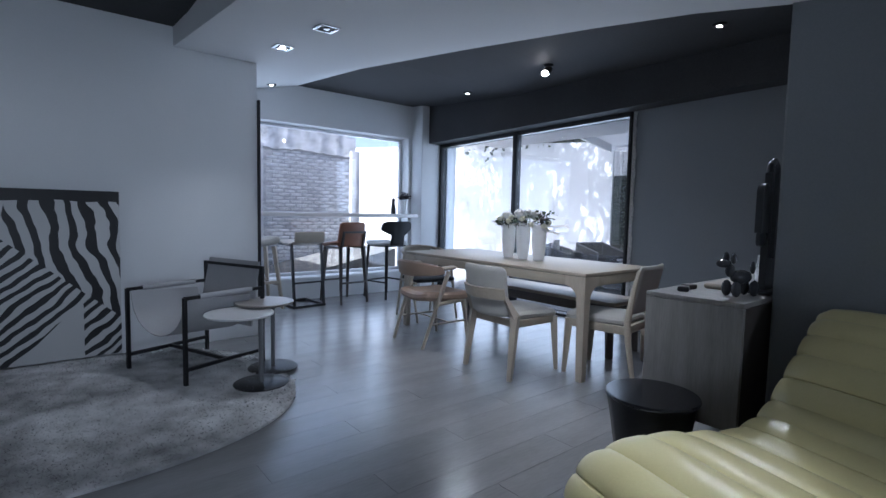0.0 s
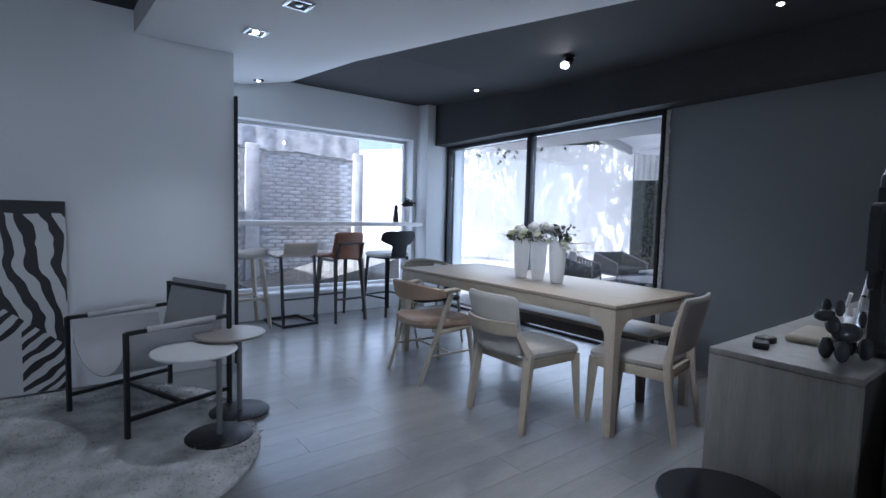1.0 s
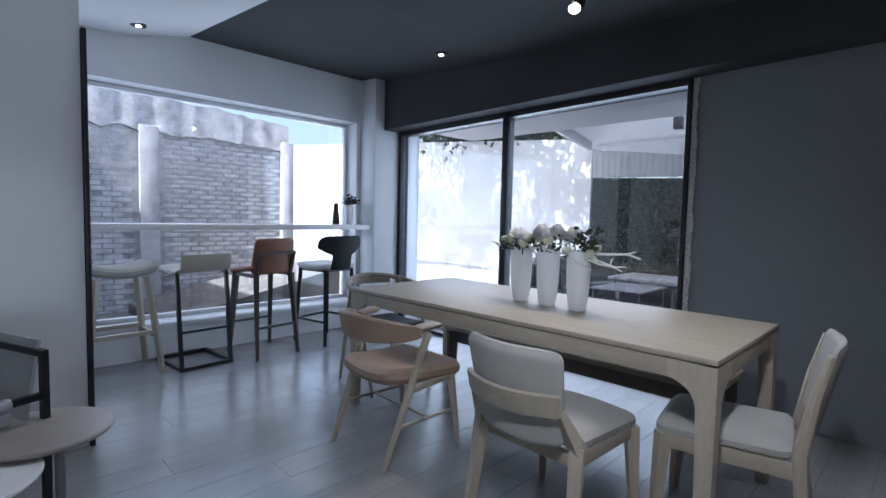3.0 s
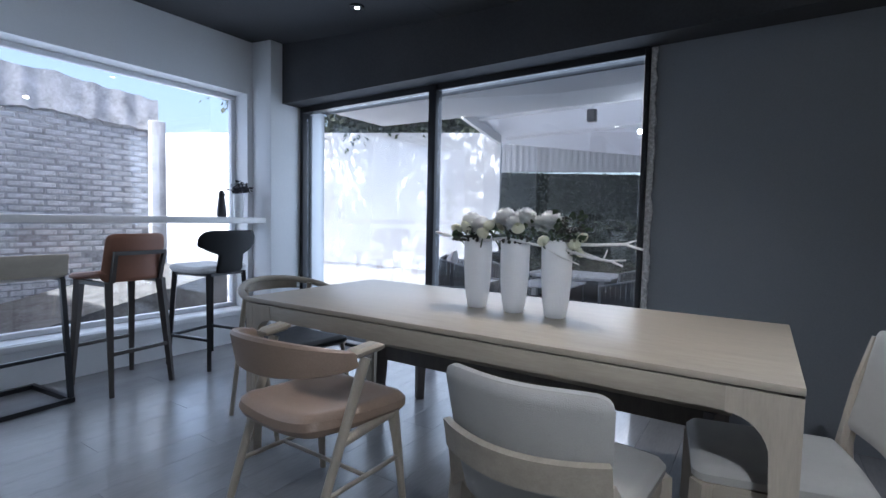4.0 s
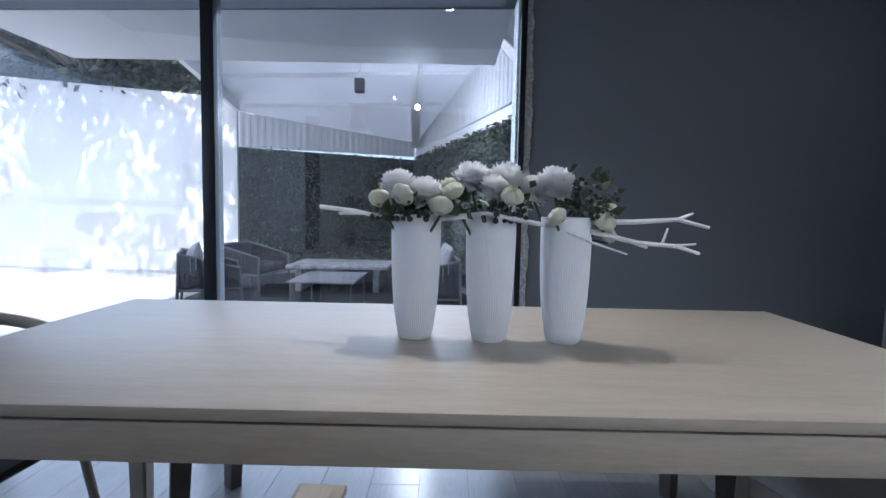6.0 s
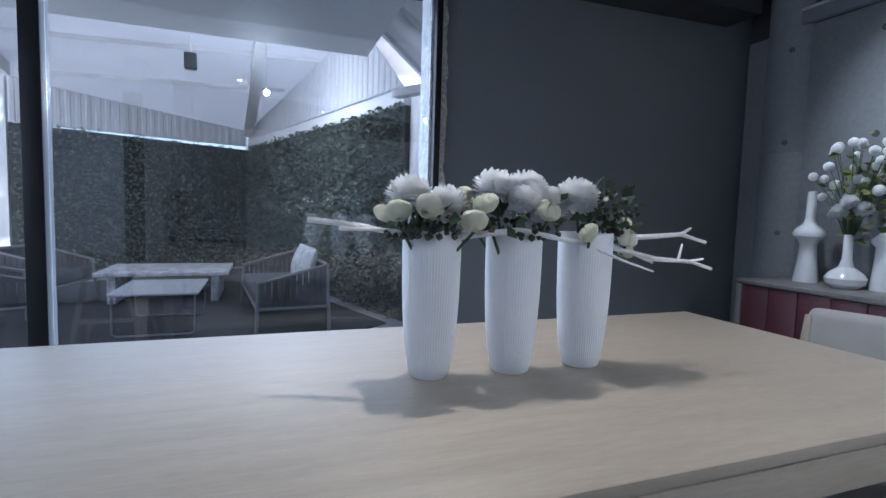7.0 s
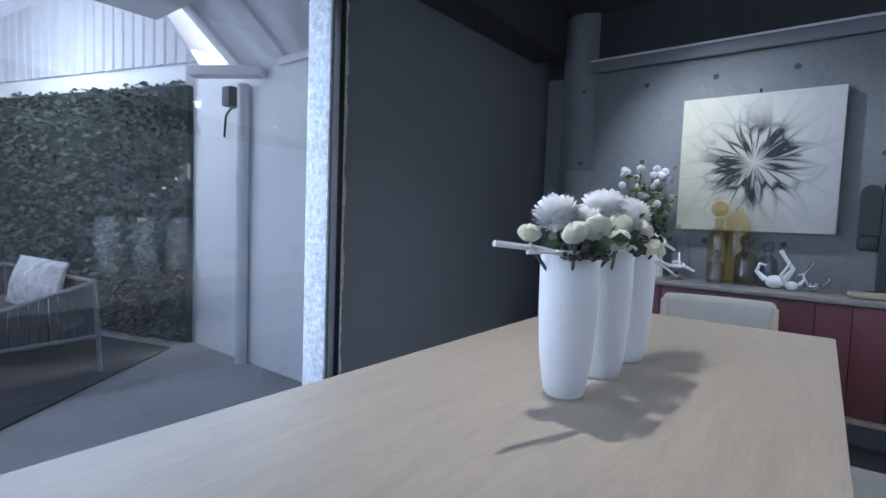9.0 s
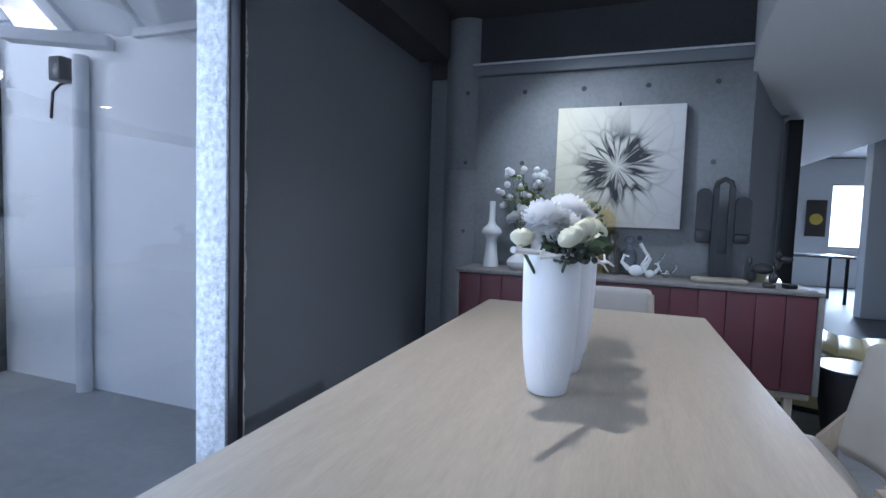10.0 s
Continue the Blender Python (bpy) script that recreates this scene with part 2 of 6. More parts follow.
def shell(f, nu, nv, thick, bm=None, round_edge=True, corner=0.0):
    """A bent slab: f(u, v) gives its middle, u and v from 0 to 1; its edges thin off when rounded."""
    b = bm or bmesh.new()
    P = [[Vector(f(*(soft_corner(i / nu, j / nv, corner) if corner else (i / nu, j / nv)))) for j in range(nv + 1)] for i in range(nu + 1)]
    front, back = [], []
    for i in range(nu + 1):
        fr, bk = [], []
        for j in range(nv + 1):
            du = P[min(i + 1, nu)][j] - P[max(i - 1, 0)][j]
            dv = P[i][min(j + 1, nv)] - P[i][max(j - 1, 0)]
            n = du.cross(dv)
            n = n.normalized() if n.length > 1e-9 else Vector((0, 0, 1))
            u, v = i / nu, j / nv
            e = min(u, 1 - u, v, 1 - v) if round_edge else 1
            k = thick / 2 * (0.35 + 0.65 * math.sqrt(max(0.0, 1 - (1 - min(1, e / 0.09)) ** 2))) if round_edge else thick / 2
            fr.append(b.verts.new(P[i][j] + n * k)), bk.append(b.verts.new(P[i][j] - n * k))
        front.append(fr), back.append(bk)
    for i in range(nu):
        for j in range(nv):
            b.faces.new((front[i][j], front[i + 1][j], front[i + 1][j + 1], front[i][j + 1]))
            b.faces.new((back[i][j], back[i][j + 1], back[i + 1][j + 1], back[i + 1][j]))
    for i in range(nu):
        b.faces.new((front[i][0], back[i][0], back[i + 1][0], front[i + 1][0]))
        b.faces.new((front[i][nv], front[i + 1][nv], back[i + 1][nv], back[i][nv]))
    for j in range(nv):
        b.faces.new((front[0][j], front[0][j + 1], back[0][j + 1], back[0][j]))
        b.faces.new((front[nu][j], back[nu][j], back[nu][j + 1], front[nu][j + 1]))
    return b


def ball(c, r, bm=None, sub=2, squash=(1, 1, 1)):
    b = bmesh.new()
    bmesh.ops.create_icosphere(b, subdivisions=sub, radius=1)
    for v in b.verts:
        v.co = Vector((c[0] + v.co.x * r * squash[0], c[1] + v.co.y * r * squash[1], c[2] + v.co.z * r * squash[2]))
    return b if bm is None else merge(bm, b)


def wall_with_hole(name, axis, at, thick, a0, a1, z0, z1, holes, material, label):
    """A wall along one axis, from at to at + thick across, in pieces round its openings (a0, a1, z0, z1)."""
    b = bmesh.new()

    def put(p, q, lo, hi):
        if q - p > 1e-4 and hi - lo > 1e-4:
            (box(p, q, at, at + thick, lo, hi, bm=b) if axis == "x" else box(at, at + thick, p, q, lo, hi, bm=b))
    cur = a0
    for h0, h1, hz0, hz1 in holes:
        put(cur, h0, z0, z1), put(h0, h1, z0, hz0), put(h0, h1, hz1, z1)
        cur = h1
    put(cur, a1, z0, z1)
    return structure(name, b, material, label, "wall")


# ---------------------------------------------------------------- the room
def ceil_z(y):
    return 2.51 + 0.068 * max(0.0, y - 5.6)


def white_z(y):
    return 2.40 + 0.09 * (max(y, 1.7) - 6.05)


floor = structure("floor", box(-1.6, 6.40, -6.2, 7.57, -0.2, -0.006), FLOORBASE, "grey plank floor with thin dark joints", "floor")

wall_with_hole("wall_north", "x", 7.57, 0.27, 2.3, 6.62, 0, 3.0, [(2.9, 5.94, 0.29, 2.20)], WHITE, "white painted wall round a wide bar window")
structure("pier", box(5.99, 6.62, 7.315, 7.567, 0, 3.0, 0.006), WHITE, "white painted pier beside the glass doors", "pier")
structure("wall_left", box(-1.6, 3.27, 6.09, 6.22, 0, 2.9, 0.004), WHITE, "plain white partition wall", "wall")
structure("wall_left_end_trim", box(3.273, 3.295, 6.075, 6.235, 0, 2.09, 0.003), BLACKMETAL, "black metal edge strip on a partition wall", "trim")
structure("wall_bar_side", box(2.2, 2.297, 6.223, 7.86, 0, 3.0), WHITE, "white painted side wall", "wall")
structure("wall_west", box(-1.75, -1.603, -6.2, 6.22, 0, 3.0), WHITE, "white painted wall", "wall")
wall_with_hole("wall_back", "x", -6.2, 0.2, -1.6, 6.5, 0, 3.0, [(0.3, 1.1, 0.75, 2.05)], WHITE, "white painted wall with a window")
structure("wall_grey", box(6.325, 6.50, 2.2, 4.282, 0, 3.0, 0.003), GREYWALL, "dark grey painted wall beside the glass doors", "wall")
structure("wall_concrete", box(4.23, 6.298, 2.17, 2.37, 0, 2.12, 0.004), CONC, "fair-faced concrete wall with tie holes", "wall")
structure("wall_above_concrete", box(4.23, 6.298, 2.17, 2.365, 2.124, 3.0), BLACK, "black painted wall above a concrete wall", "wall")
structure("wall_angled", prism([(4.226, 2.36), (4.226, 2.17), (4.40, 2.16), (3.92, 0.95), (3.735, 1.0)], 0, 3.0), GREYWALL, "dark grey angled wall beyond the concrete wall", "wall")
structure("wall_south_east", box(3.78, 6.5, 0.6, 0.8, 0, 3.0), WHITE, "white painted wall", "wall")
structure("door_post", box(3.60, 3.70, 0.86, 1.0, 0, 2.06, 0.004), BLACKMETAL, "black door post", "door frame")

# black ceiling in one sloped sheet, the white lower band hangs under it
structure("ceiling_black", prism([(-1.7, -6.2), (6.6, -6.2), (6.6, 5.6), (-1.7, 5.6)], lambda x, y: ceil_z(y) + 0.012, lambda x, y: 3.1), BLACK, "black painted ceiling", "ceiling")
structure("ceiling_black_rise", prism([(6.6, 5.602), (6.6, 7.7), (-1.7, 7.7), (-1.7, 5.602)], lambda x, y: ceil_z(y) + 0.012, lambda x, y: 3.1), BLACK, "black painted sloping ceiling", "ceiling")
b = bmesh.new()
ys = [7.55, 6.0, 4.5, 3.4, 2.8, 2.25, 1.6, 1.2, -6.1]
xe = [4.25, 4.25, 4.28, 4.31, 4.30, 4.24, 4.02, 3.9, 3.4]
zes = [2.65, 2.53, 2.365, 2.235, 2.145, 2.02, 1.98, 2.0, 2.02]
rows = []
for y, x, ze in zip(ys, xe, zes):
    zw = white_z(y)
    rows.append([b.verts.new(p) for p in ((2.62, y, ceil_z(y) + 0.05), (2.62, y, zw), (3.75, y, zw), (x, y, ze), (x, y, ceil_z(y) + 0.05))])
for A, B in zip(rows, rows[1:]):
    for k in range(4):
        b.faces.new((A[k], A[k + 1], B[k + 1], B[k]))
    b.faces.new((A[4], A[0], B[0], B[4]))
b.faces.new(rows[0]), b.faces.new(rows[-1][::-1])
structure("ceiling_white", b, CEIL, "white painted lowered ceiling band, sloping", "ceiling")
def beam_z(y):
    return 2.12 + 0.0175 * (7.3 - y)


structure("beam_black", prism([(6.11, 2.53), (6.64, 2.53), (6.64, 7.312), (6.11, 7.312)], lambda x, y: beam_z(y), 2.95), BLACK, "black painted beam above the glass doors", "beam")

# column
structure("column", lathe([(0.147, 0), (0.147, 1.46), (0.145, 1.464), (0.147, 1.468), (0.147, 2.6)], sides=40, centre=(6.06, 2.285, 0)), CONC, "round bare concrete column in the corner", "column")

# glass doors to the yard
door = thing("glass_door", pose(6.31, 0, 0), "black-framed sliding glass door to the yard", "door", kind="structure")
fb = BLACKMETAL
part("frame_head", prism([(0.0, 4.287), (0.09, 4.287), (0.09, 7.31), (0.0, 7.31)], lambda x, y: beam_z(y) - 0.046, lambda x, y: beam_z(y) - 0.002), fb, door)
part("frame_sill", box(0.0, 0.09, 4.326, 7.31, 0.0, 0.03, 0.003), fb, door)
part("frame_jamb", box(-0.022, 0.030, 4.283, 4.312, 0.0, 2.166, 0.003), fb, door)
part("frame_jamb", box(0.0, 0.08, 7.268, 7.31, 0.031, 2.074, 0.003), fb, door)
part("mullion", box(-0.02, 0.07, 5.795, 5.86, 0.031, 2.142, 0.003), fb, door)
for y0, y1, xx in ((4.327, 5.793, 0.02), (5.862, 7.266, 0.05)):
    g = part("pane", prism([(xx, y0), (xx + 0.008, y0), (xx + 0.008, y1), (xx, y1)], 0.032, lambda x, y: beam_z(y) - 0.047), GLASS, door)
    g.visible_shadow = False
FLAKING = mat("flaking_white_plaster", (0.70, 0.70, 0.70), 0.8, var=0.5, scale=48, fine=130, bump=0.9)
b = bmesh.new()
prev = None
for k in range(121):
    z = 2.165 * k / 120
    e = 4.246 + 0.010 * noise.noise(Vector((0.4, 2.0, z * 9))) + 0.008 * noise.noise(Vector((4.4, 1.0, z * 31)))
    row = [b.verts.new(p) for p in ((6.323, e, z), (6.312, e + 0.004, z), (6.312, 4.281, z), (6.323, 4.281, z))]
    if prev:
        for i in range(4):
            b.faces.new((prev[i], row[i], row[(i + 1) % 4], prev[(i + 1) % 4]))
    else:
        b.faces.new(row[::-1])
    prev = row
b.faces.new(prev)
structure("plaster_edge", b, FLAKING, "ragged strip of flaking white plaster beside the door frame", "trim")
structure("door_reveal", box(6.343, 6.49, 4.286, 4.322, 0, 2.12, 0.004), FLAKING, "flaking white plaster door reveal", "trim")

structure("door_reveal_far", box(6.405, 6.52, 7.252, 7.305, 0, 2.07, 0.006), WHITE, "flaking white plaster edge outside the glass door", "trim")

# bar window
win = thing("window_1", pose(0, 0, 0), "wide fixed window behind a bar shelf", "window", kind="structure")
part("window_frame", box(2.9, 5.94, 7.74, 7.79, 2.16, 2.198, 0.003), WHITEMETAL, win)
part("window_frame", box(2.9, 5.94, 7.74, 7.79, 0.292, 0.33, 0.003), WHITEMETAL, win)
part("window_frame", box(5.90, 5.938, 7.74, 7.79, 0.332, 2.158, 0.003), WHITEMETAL, win)
g = part("pane", box(2.9, 5.898, 7.76, 7.768, 0.332, 2.158), GLASS, win)
g.visible_shadow = False
part("window_sill", box(2.31, 5.96, 7.54, 7.568, 0.245, 0.287, 0.005), WHITE, win)
bar = thing("bar_shelf", pose(0, 0, 0), "long pale bar shelf across a window", "shelf")
part("shelf_board", box(2.31, 5.96, 7.34, 7.57, 1.06, 1.11, 0.006), mat("pale_bar_top", (0.62, 0.61, 0.60), 0.4, var=0.08, scale=4, bump=0.03), bar)

# ---------------------------------------------------------------- the yard
def leaf_cloud(points, size, bm=None, seed=1, flat=None):
    """Small folded leaves at the given (place, outward direction) pairs."""
    rnd = random.Random(seed)
    b = bm or bmesh.new()
    for p, n in points:
        p, n = Vector(p), Vector(n)
        d = (n + Vector((rnd.uniform(-1, 1), rnd.uniform(-1, 1), rnd.uniform(-1, 0.6))) * 0.9).normalized()
        s = d.cross(Vector((rnd.uniform(-1, 1), rnd.uniform(-1, 1), rnd.uniform(-1, 1)))).normalized()
        L = size * rnd.uniform(0.6, 1.3)
        W = L * rnd.uniform(0.28, 0.4)
        up = d.cross(s) * L * 0.12
        v = [b.verts.new(q) for q in (p, p + d * L * 0.5 + s * W + up, p + d * L, p + d * L * 0.5 - s * W + up)]
        b.faces.new((v[0], v[1], v[2])), b.faces.new((v[0], v[2], v[3]))
    return b


def leaf_mat(name, c0, c1, rough=0.5):
    """Leaves whose green varies from leaf to leaf."""
    m = bpy.data.materials.new(name)
    m.use_nodes = True
    N, L = m.node_tree.nodes, m.node_tree.links
    p = N["Principled BSDF"]
    g, r = N.new("ShaderNodeNewGeometry"), N.new("ShaderNodeValToRGB")
    e = r.color_ramp.elements
    e[0].color, e[1].color = (*c0, 1), (*c1, 1)
    L.new(g.outputs["Random Per Island"], r.inputs[0])
    L.new(r.outputs[0], p.inputs["Base Color"])
    p.inputs["Roughness"].default_value = rough
    return m


structure("ground", box(-60, 120, -60, 120, -0.4, -0.21), YARD, "grey ground round the house", "ground")
structure("yard_floor", box(6.645, 15.2, 3.4, 20.0, -0.208, -0.012), DECK, "grey screed yard floor with stains", "pavement")
# unseen wall, added to shade the window sill and passage from the sun
structure("passage_end_wall", box(2.1, 2.295, 7.865, 10.35, -0.2, 4.0), RENDERWALL, "unseen white rendered wall added to keep sun out of the side passage", "wall")
structure("planting_bed", prism([(4.3, 8.5), (6.35, 8.5), (6.35, 9.9), (4.3, 9.9)], -0.02, lambda x, y: 0.10 + 0.21 * (x - 4.3)), mat("dry_grey_soil", (0.12, 0.12, 0.115), 0.95, var=0.6, scale=7, fine=45, bump=0.9), "sloping bed of dry grey soil along the brick wall", "ground")
structure("side_passage", box(2.3, 6.64, 7.87, 11.5, -0.208, -0.02), YARD, "grey paved side passage", "pavement")
structure("yard_wall", prism([(12.2, 8.18), (12.4, 8.18), (12.4, 22.5), (12.2, 22.5)], -0.2, lambda x, y: 2.88 + 0.075 * (y - 8.2)), mat("off_white_yard_render", (0.52, 0.545, 0.57), 0.85, var=0.10, scale=1.2, fine=50, bump=0.15), "sunlit white rendered yard wall", "wall")
structure("yard_wall_south", box(6.52, 8.90, 3.52, 3.70, -0.2, 2.4, 0.004), RENDERWALL, "white rendered wall beside the hedge", "wall")

# hedge: two green walls meeting in a corner, each a dark core under many leaves; the core's colour is painted shade
# between them
HTL, HC, HE = Vector((12.2, 8.15, 0)), Vector((13.82, 5.28, 0)), Vector((8.80, 3.755, 0))
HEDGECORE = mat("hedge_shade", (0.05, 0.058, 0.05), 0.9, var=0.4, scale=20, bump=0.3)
HEDGELEAF = leaf_mat("hedge_leaf", (0.09, 0.104, 0.088), (0.19, 0.22, 0.17), 0.5)


def hedge_wall(a, c, top, seed, label, per):
    d = (c - a).normalized()
    n = Vector((d.y, -d.x, 0))
    if n.dot(Vector((9.5, 6.5, 0)) - a) < 0:
        n = -n
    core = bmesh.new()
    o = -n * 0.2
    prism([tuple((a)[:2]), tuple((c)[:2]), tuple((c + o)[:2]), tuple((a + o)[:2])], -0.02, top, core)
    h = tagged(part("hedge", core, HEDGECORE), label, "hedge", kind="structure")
    rnd = random.Random(seed)
    length = (c - a).length
    pts = []
    for _ in range(int(length * top * per)):
        u, z = rnd.random() * length, rnd.random() * (top + 0.03)
        k = 0.5 + 0.5 * noise.noise(Vector((u * 2.2, z * 2.2, seed)))
        if rnd.random() < 0.55 + 0.45 * k:
            pts.append((a + d * u + n * (0.005 + 0.05 * k * rnd.random()) + Vector((0, 0, z)), n))
    part("foliage", leaf_cloud(pts, 0.056, seed=seed), HEDGELEAF, h)
    h.children[0]["kind"] = "stuff"
    return d, n, length


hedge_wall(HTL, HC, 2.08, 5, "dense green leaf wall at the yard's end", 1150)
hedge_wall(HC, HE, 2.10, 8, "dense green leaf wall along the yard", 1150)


def sheet_wall(name, a, c, z0a, z0c, z1a, z1c, label, material, pitch=0.12, depth=0.012):
    """An upright ribbed metal sheet between two places, of changing height."""
    b = bmesh.new()
    d = (c - a)
    L = d.length
    d.normalize()
    n = Vector((d.y, -d.x, 0))
    if n.dot(Vector((9.5, 6.5, 0)) - a) < 0:
        n = -n
    prev = None
    k, u = 0, 0.0
    while u <= L:
        off = depth if k % 4 in (1, 2) else 0.0
        f = u / L
        p = a + d * u + n * off
        q = [b.verts.new((p.x, p.y, z0a + (z0c - z0a) * f)), b.verts.new((p.x, p.y, z1a + (z1c - z1a) * f))]
        p2 = p - n * 0.03
        q += [b.verts.new((p2.x, p2.y, q[1].co.z)), b.verts.new((p2.x, p2.y, q[0].co.z))]
        if prev:
            for i in range(4):
                b.faces.new((prev[i], q[i], q[(i + 1) % 4], prev[(i + 1) % 4]))
        prev = q
        u += pitch * (0.12 if k % 2 == 0 else 0.38)
        k += 1
    return structure(name, b, material, label, "cladding")


SHEET = mat("white_ribbed_sheet", (0.62, 0.63, 0.65), 0.5, var=0.10, scale=3, fine=40, bump=0.05, stretch=(4, 4, 0.6))
sheet_wall("cladding", HTL, HC, 2.09, 2.14, 2.66, 2.50, "white ribbed metal cladding above the hedge", SHEET)
sheet_wall("cladding_side", HC, Vector((8.5, 3.76, 0)), 2.25, 2.25, 2.50, 3.25, "white ribbed metal cladding above the hedge", SHEET)
b = bmesh.new()
d = (HE - HC).normalized()
n = Vector((d.y, -d.x, 0))
n = n if n.y > 0 else -n
prism([tuple((HC + n * 0.02)[:2]), tuple((HE + n * 0.02)[:2]), tuple((HE - n * 0.1)[:2]), tuple((HC - n * 0.1)[:2])], 2.11, 2.27, b)
structure("hedge_capping", b, RENDERWALL, "white rendered band above the hedge", "trim")

# lean-to roof over the seating, falling towards the far end
def roof_z(x):
    return 2.66 + 0.15 * (12.2 - x)


ROOFPANEL = mat("white_roof_lining", (0.66, 0.67, 0.69), 0.7, var=0.06, scale=2, fine=40, bump=0.04)


ROOFSHEET = translucent("translucent_roof_sheet", (0.74, 0.76, 0.80), 0.28)
CANOPYSHEET = translucent("translucent_canopy_sheet", (0.66, 0.68, 0.71), 0.2)
# the hidden near end, from x = 7.4, is added to block sun on the gable
structure("yard_roof", prism([(7.4, 7.95), (7.4, 3.6), (14.2, 5.0), (14.2, 5.4), (12.1, 8.2)], lambda x, y: roof_z(x), lambda x, y: roof_z(x) + 0.02), ROOFSHEET, "white lined lean-to roof over the seating, near end extended to block sun", "roof")


def rafter(a, c, w=0.05, h=0.10):
    b = bmesh.new()
    a, c = Vector(a), Vector(c)
    s = (c - a).cross(Vector((0, 0, 1))).normalized() * w / 2
    vs = []
    for p in (a, c):
        vs.append([b.verts.new(p + q) for q in (-s, s, s - Vector((0, 0, h)), -s - Vector((0, 0, h)))])
    for i in range(4):
        b.faces.new((vs[0][i], vs[0][(i + 1) % 4], vs[1][(i + 1) % 4], vs[1][i]))
    b.faces.new(vs[0]), b.faces.new(vs[1][::-1])
    return structure("rafter", b, WHITEMETAL, "white painted steel rafter", "rafter")


rafter((8.4, 7.88, roof_z(8.4) - 0.003), (11.7, 7.96, roof_z(11.7) - 0.003), 0.07, 0.16)
rafter((8.4, 4.95, roof_z(8.4) - 0.003), (13.6, 5.28, roof_z(13.6) - 0.003), 0.15, 0.15)
for xx, ya, yb in ((9.3, 4.1, 7.85), (10.5, 4.4, 7.9), (11.6, 4.75, 7.9)):
    rafter((xx, ya, roof_z(xx) - 0.003), (xx + 0.25, yb, roof_z(xx + 0.25) - 0.003), 0.035, 0.05)

b = bmesh.new()
for xx in (8.30, 8.32):
    b.faces.new([b.verts.new((xx, yy, zz)) for yy, zz in ((3.6, 2.12), (3.88, 2.12), (4.24, 2.55), (4.66, 2.64), (4.66, roof_z(xx) - 0.005), (3.6, roof_z(xx) - 0.005))])
bmesh.ops.bridge_loops(b, edges=b.edges[:])
structure("gable_panel", b, ROOFPANEL, "white gable panel between the canopy and the lean-to roof", "panel")
# flat soffit outside the doors
structure("porch_soffit", box(6.645, 8.12, 4.27, 7.84, 2.30, 2.62, 0.004), ROOFPANEL, "white flat porch soffit outside the doors", "soffit")
# ribbed canopy over the white wall, with its gutter beam and pipe
b = bmesh.new()
k, x, prev = 0, 6.66, None
while x < 8.28:
    off = 0.03 if k % 4 in (1, 2) else 0.0
    row = [b.verts.new(p) for p in ((x, 3.705, 2.10 + off), (x, 4.262, 2.56 + off), (x, 4.262, 2.575 + off), (x, 3.705, 2.115 + off))]
    if prev:
        for i in range(4):
            b.faces.new((prev[i], row[i], row[(i + 1) % 4], prev[(i + 1) % 4]))
    prev = row
    x += 0.07 if k % 2 == 0 else 0.11
    k += 1
structure("canopy", b, CANOPYSHEET, "white ribbed sheet canopy", "canopy")
for xx in (7.0, 7.5, 8.0):
    structure("canopy_bar", rod((xx, 3.72, 2.095), (xx, 4.262, 2.54), 0.018, square=True), WHITEMETAL, "slim white steel bar under a canopy", "bar")
structure("canopy_beam", box(6.60, 7.447, 3.80, 3.84, 2.03, 2.075, 0.004), WHITEMETAL, "slim white steel beam under a canopy", "beam")
structure("gutter", box(-0.27, 0.27, -0.05, 0.05, 2.02, 2.09, 0.01, m=pose(7.97, 3.875, 0, 0, 0, 30)), WHITEMETAL, "white gutter beam under a canopy", "gutter")
pipe = thing("drain_pipe", pose(7.98, 3.75, -0.012), "white painted drain pipe on a wall", "pipe")
tubepart = part("pipe", rod((0, 0, 0), (0, 0, 2.012), 0.042, sides=20), WHITEMETAL, pipe)
for z in (0.5, 1.3):
    part("collar", rod((0, 0, z), (0, 0, z + 0.05), 0.048, sides=20), WHITEMETAL, tubepart)
flood = thing("flood_lamp", pose(8.14, 3.74, 1.96), "small black flood lamp on the white wall", "lamp")
part("head", box(-0.05, 0.05, -0.04, 0.06, -0.10, 0.04, 0.01), BLACKMETAL, flood)
part("cable", tube([(0, -0.035, -0.08), (0.10, -0.035, -0.10), (0.16, -0.035, -0.14), (0.18, -0.035, -0.3)], 0.008), BLACKMETAL, flood)
spk = thing("loudspeaker", pose(10.21, 5.78, 2.632), "small black loudspeaker hung from the lean-to roof", "loudspeaker")
part("cabinet", box(-0.055, 0.055, -0.06, 0.06, -0.09, 0.08, 0.01), BLACKMETAL, spk)
part("bracket", rod((0, 0, 0.08), (0, 0, roof_z(10.21) - 2.632), 0.012), WHITEMETAL, spk)
BULB = glow("lit_bulb", (1, 0.97, 0.92), 14)
pend = thing("pendant_bulb", pose(9.62, 5.01, 2.254), "small lit bulb hung from the lean-to roof", "lamp")
part("bulb", ball((0, 0, 0), 0.03), BULB, pend)
part("cord", rod((0, 0, 0.03), (0, 0, roof_z(9.62) - 2.254), 0.003), WHITEMETAL, pend)

_pl = new("pendant_light", bpy.data.lights.new("pendant_light", "POINT"))
_pl.data.energy, _pl.data.color, _pl.data.shadow_soft_size = 13, (0.9, 0.95, 1.0), 0.03
_pl.location = (9.62, 5.01, 2.20)

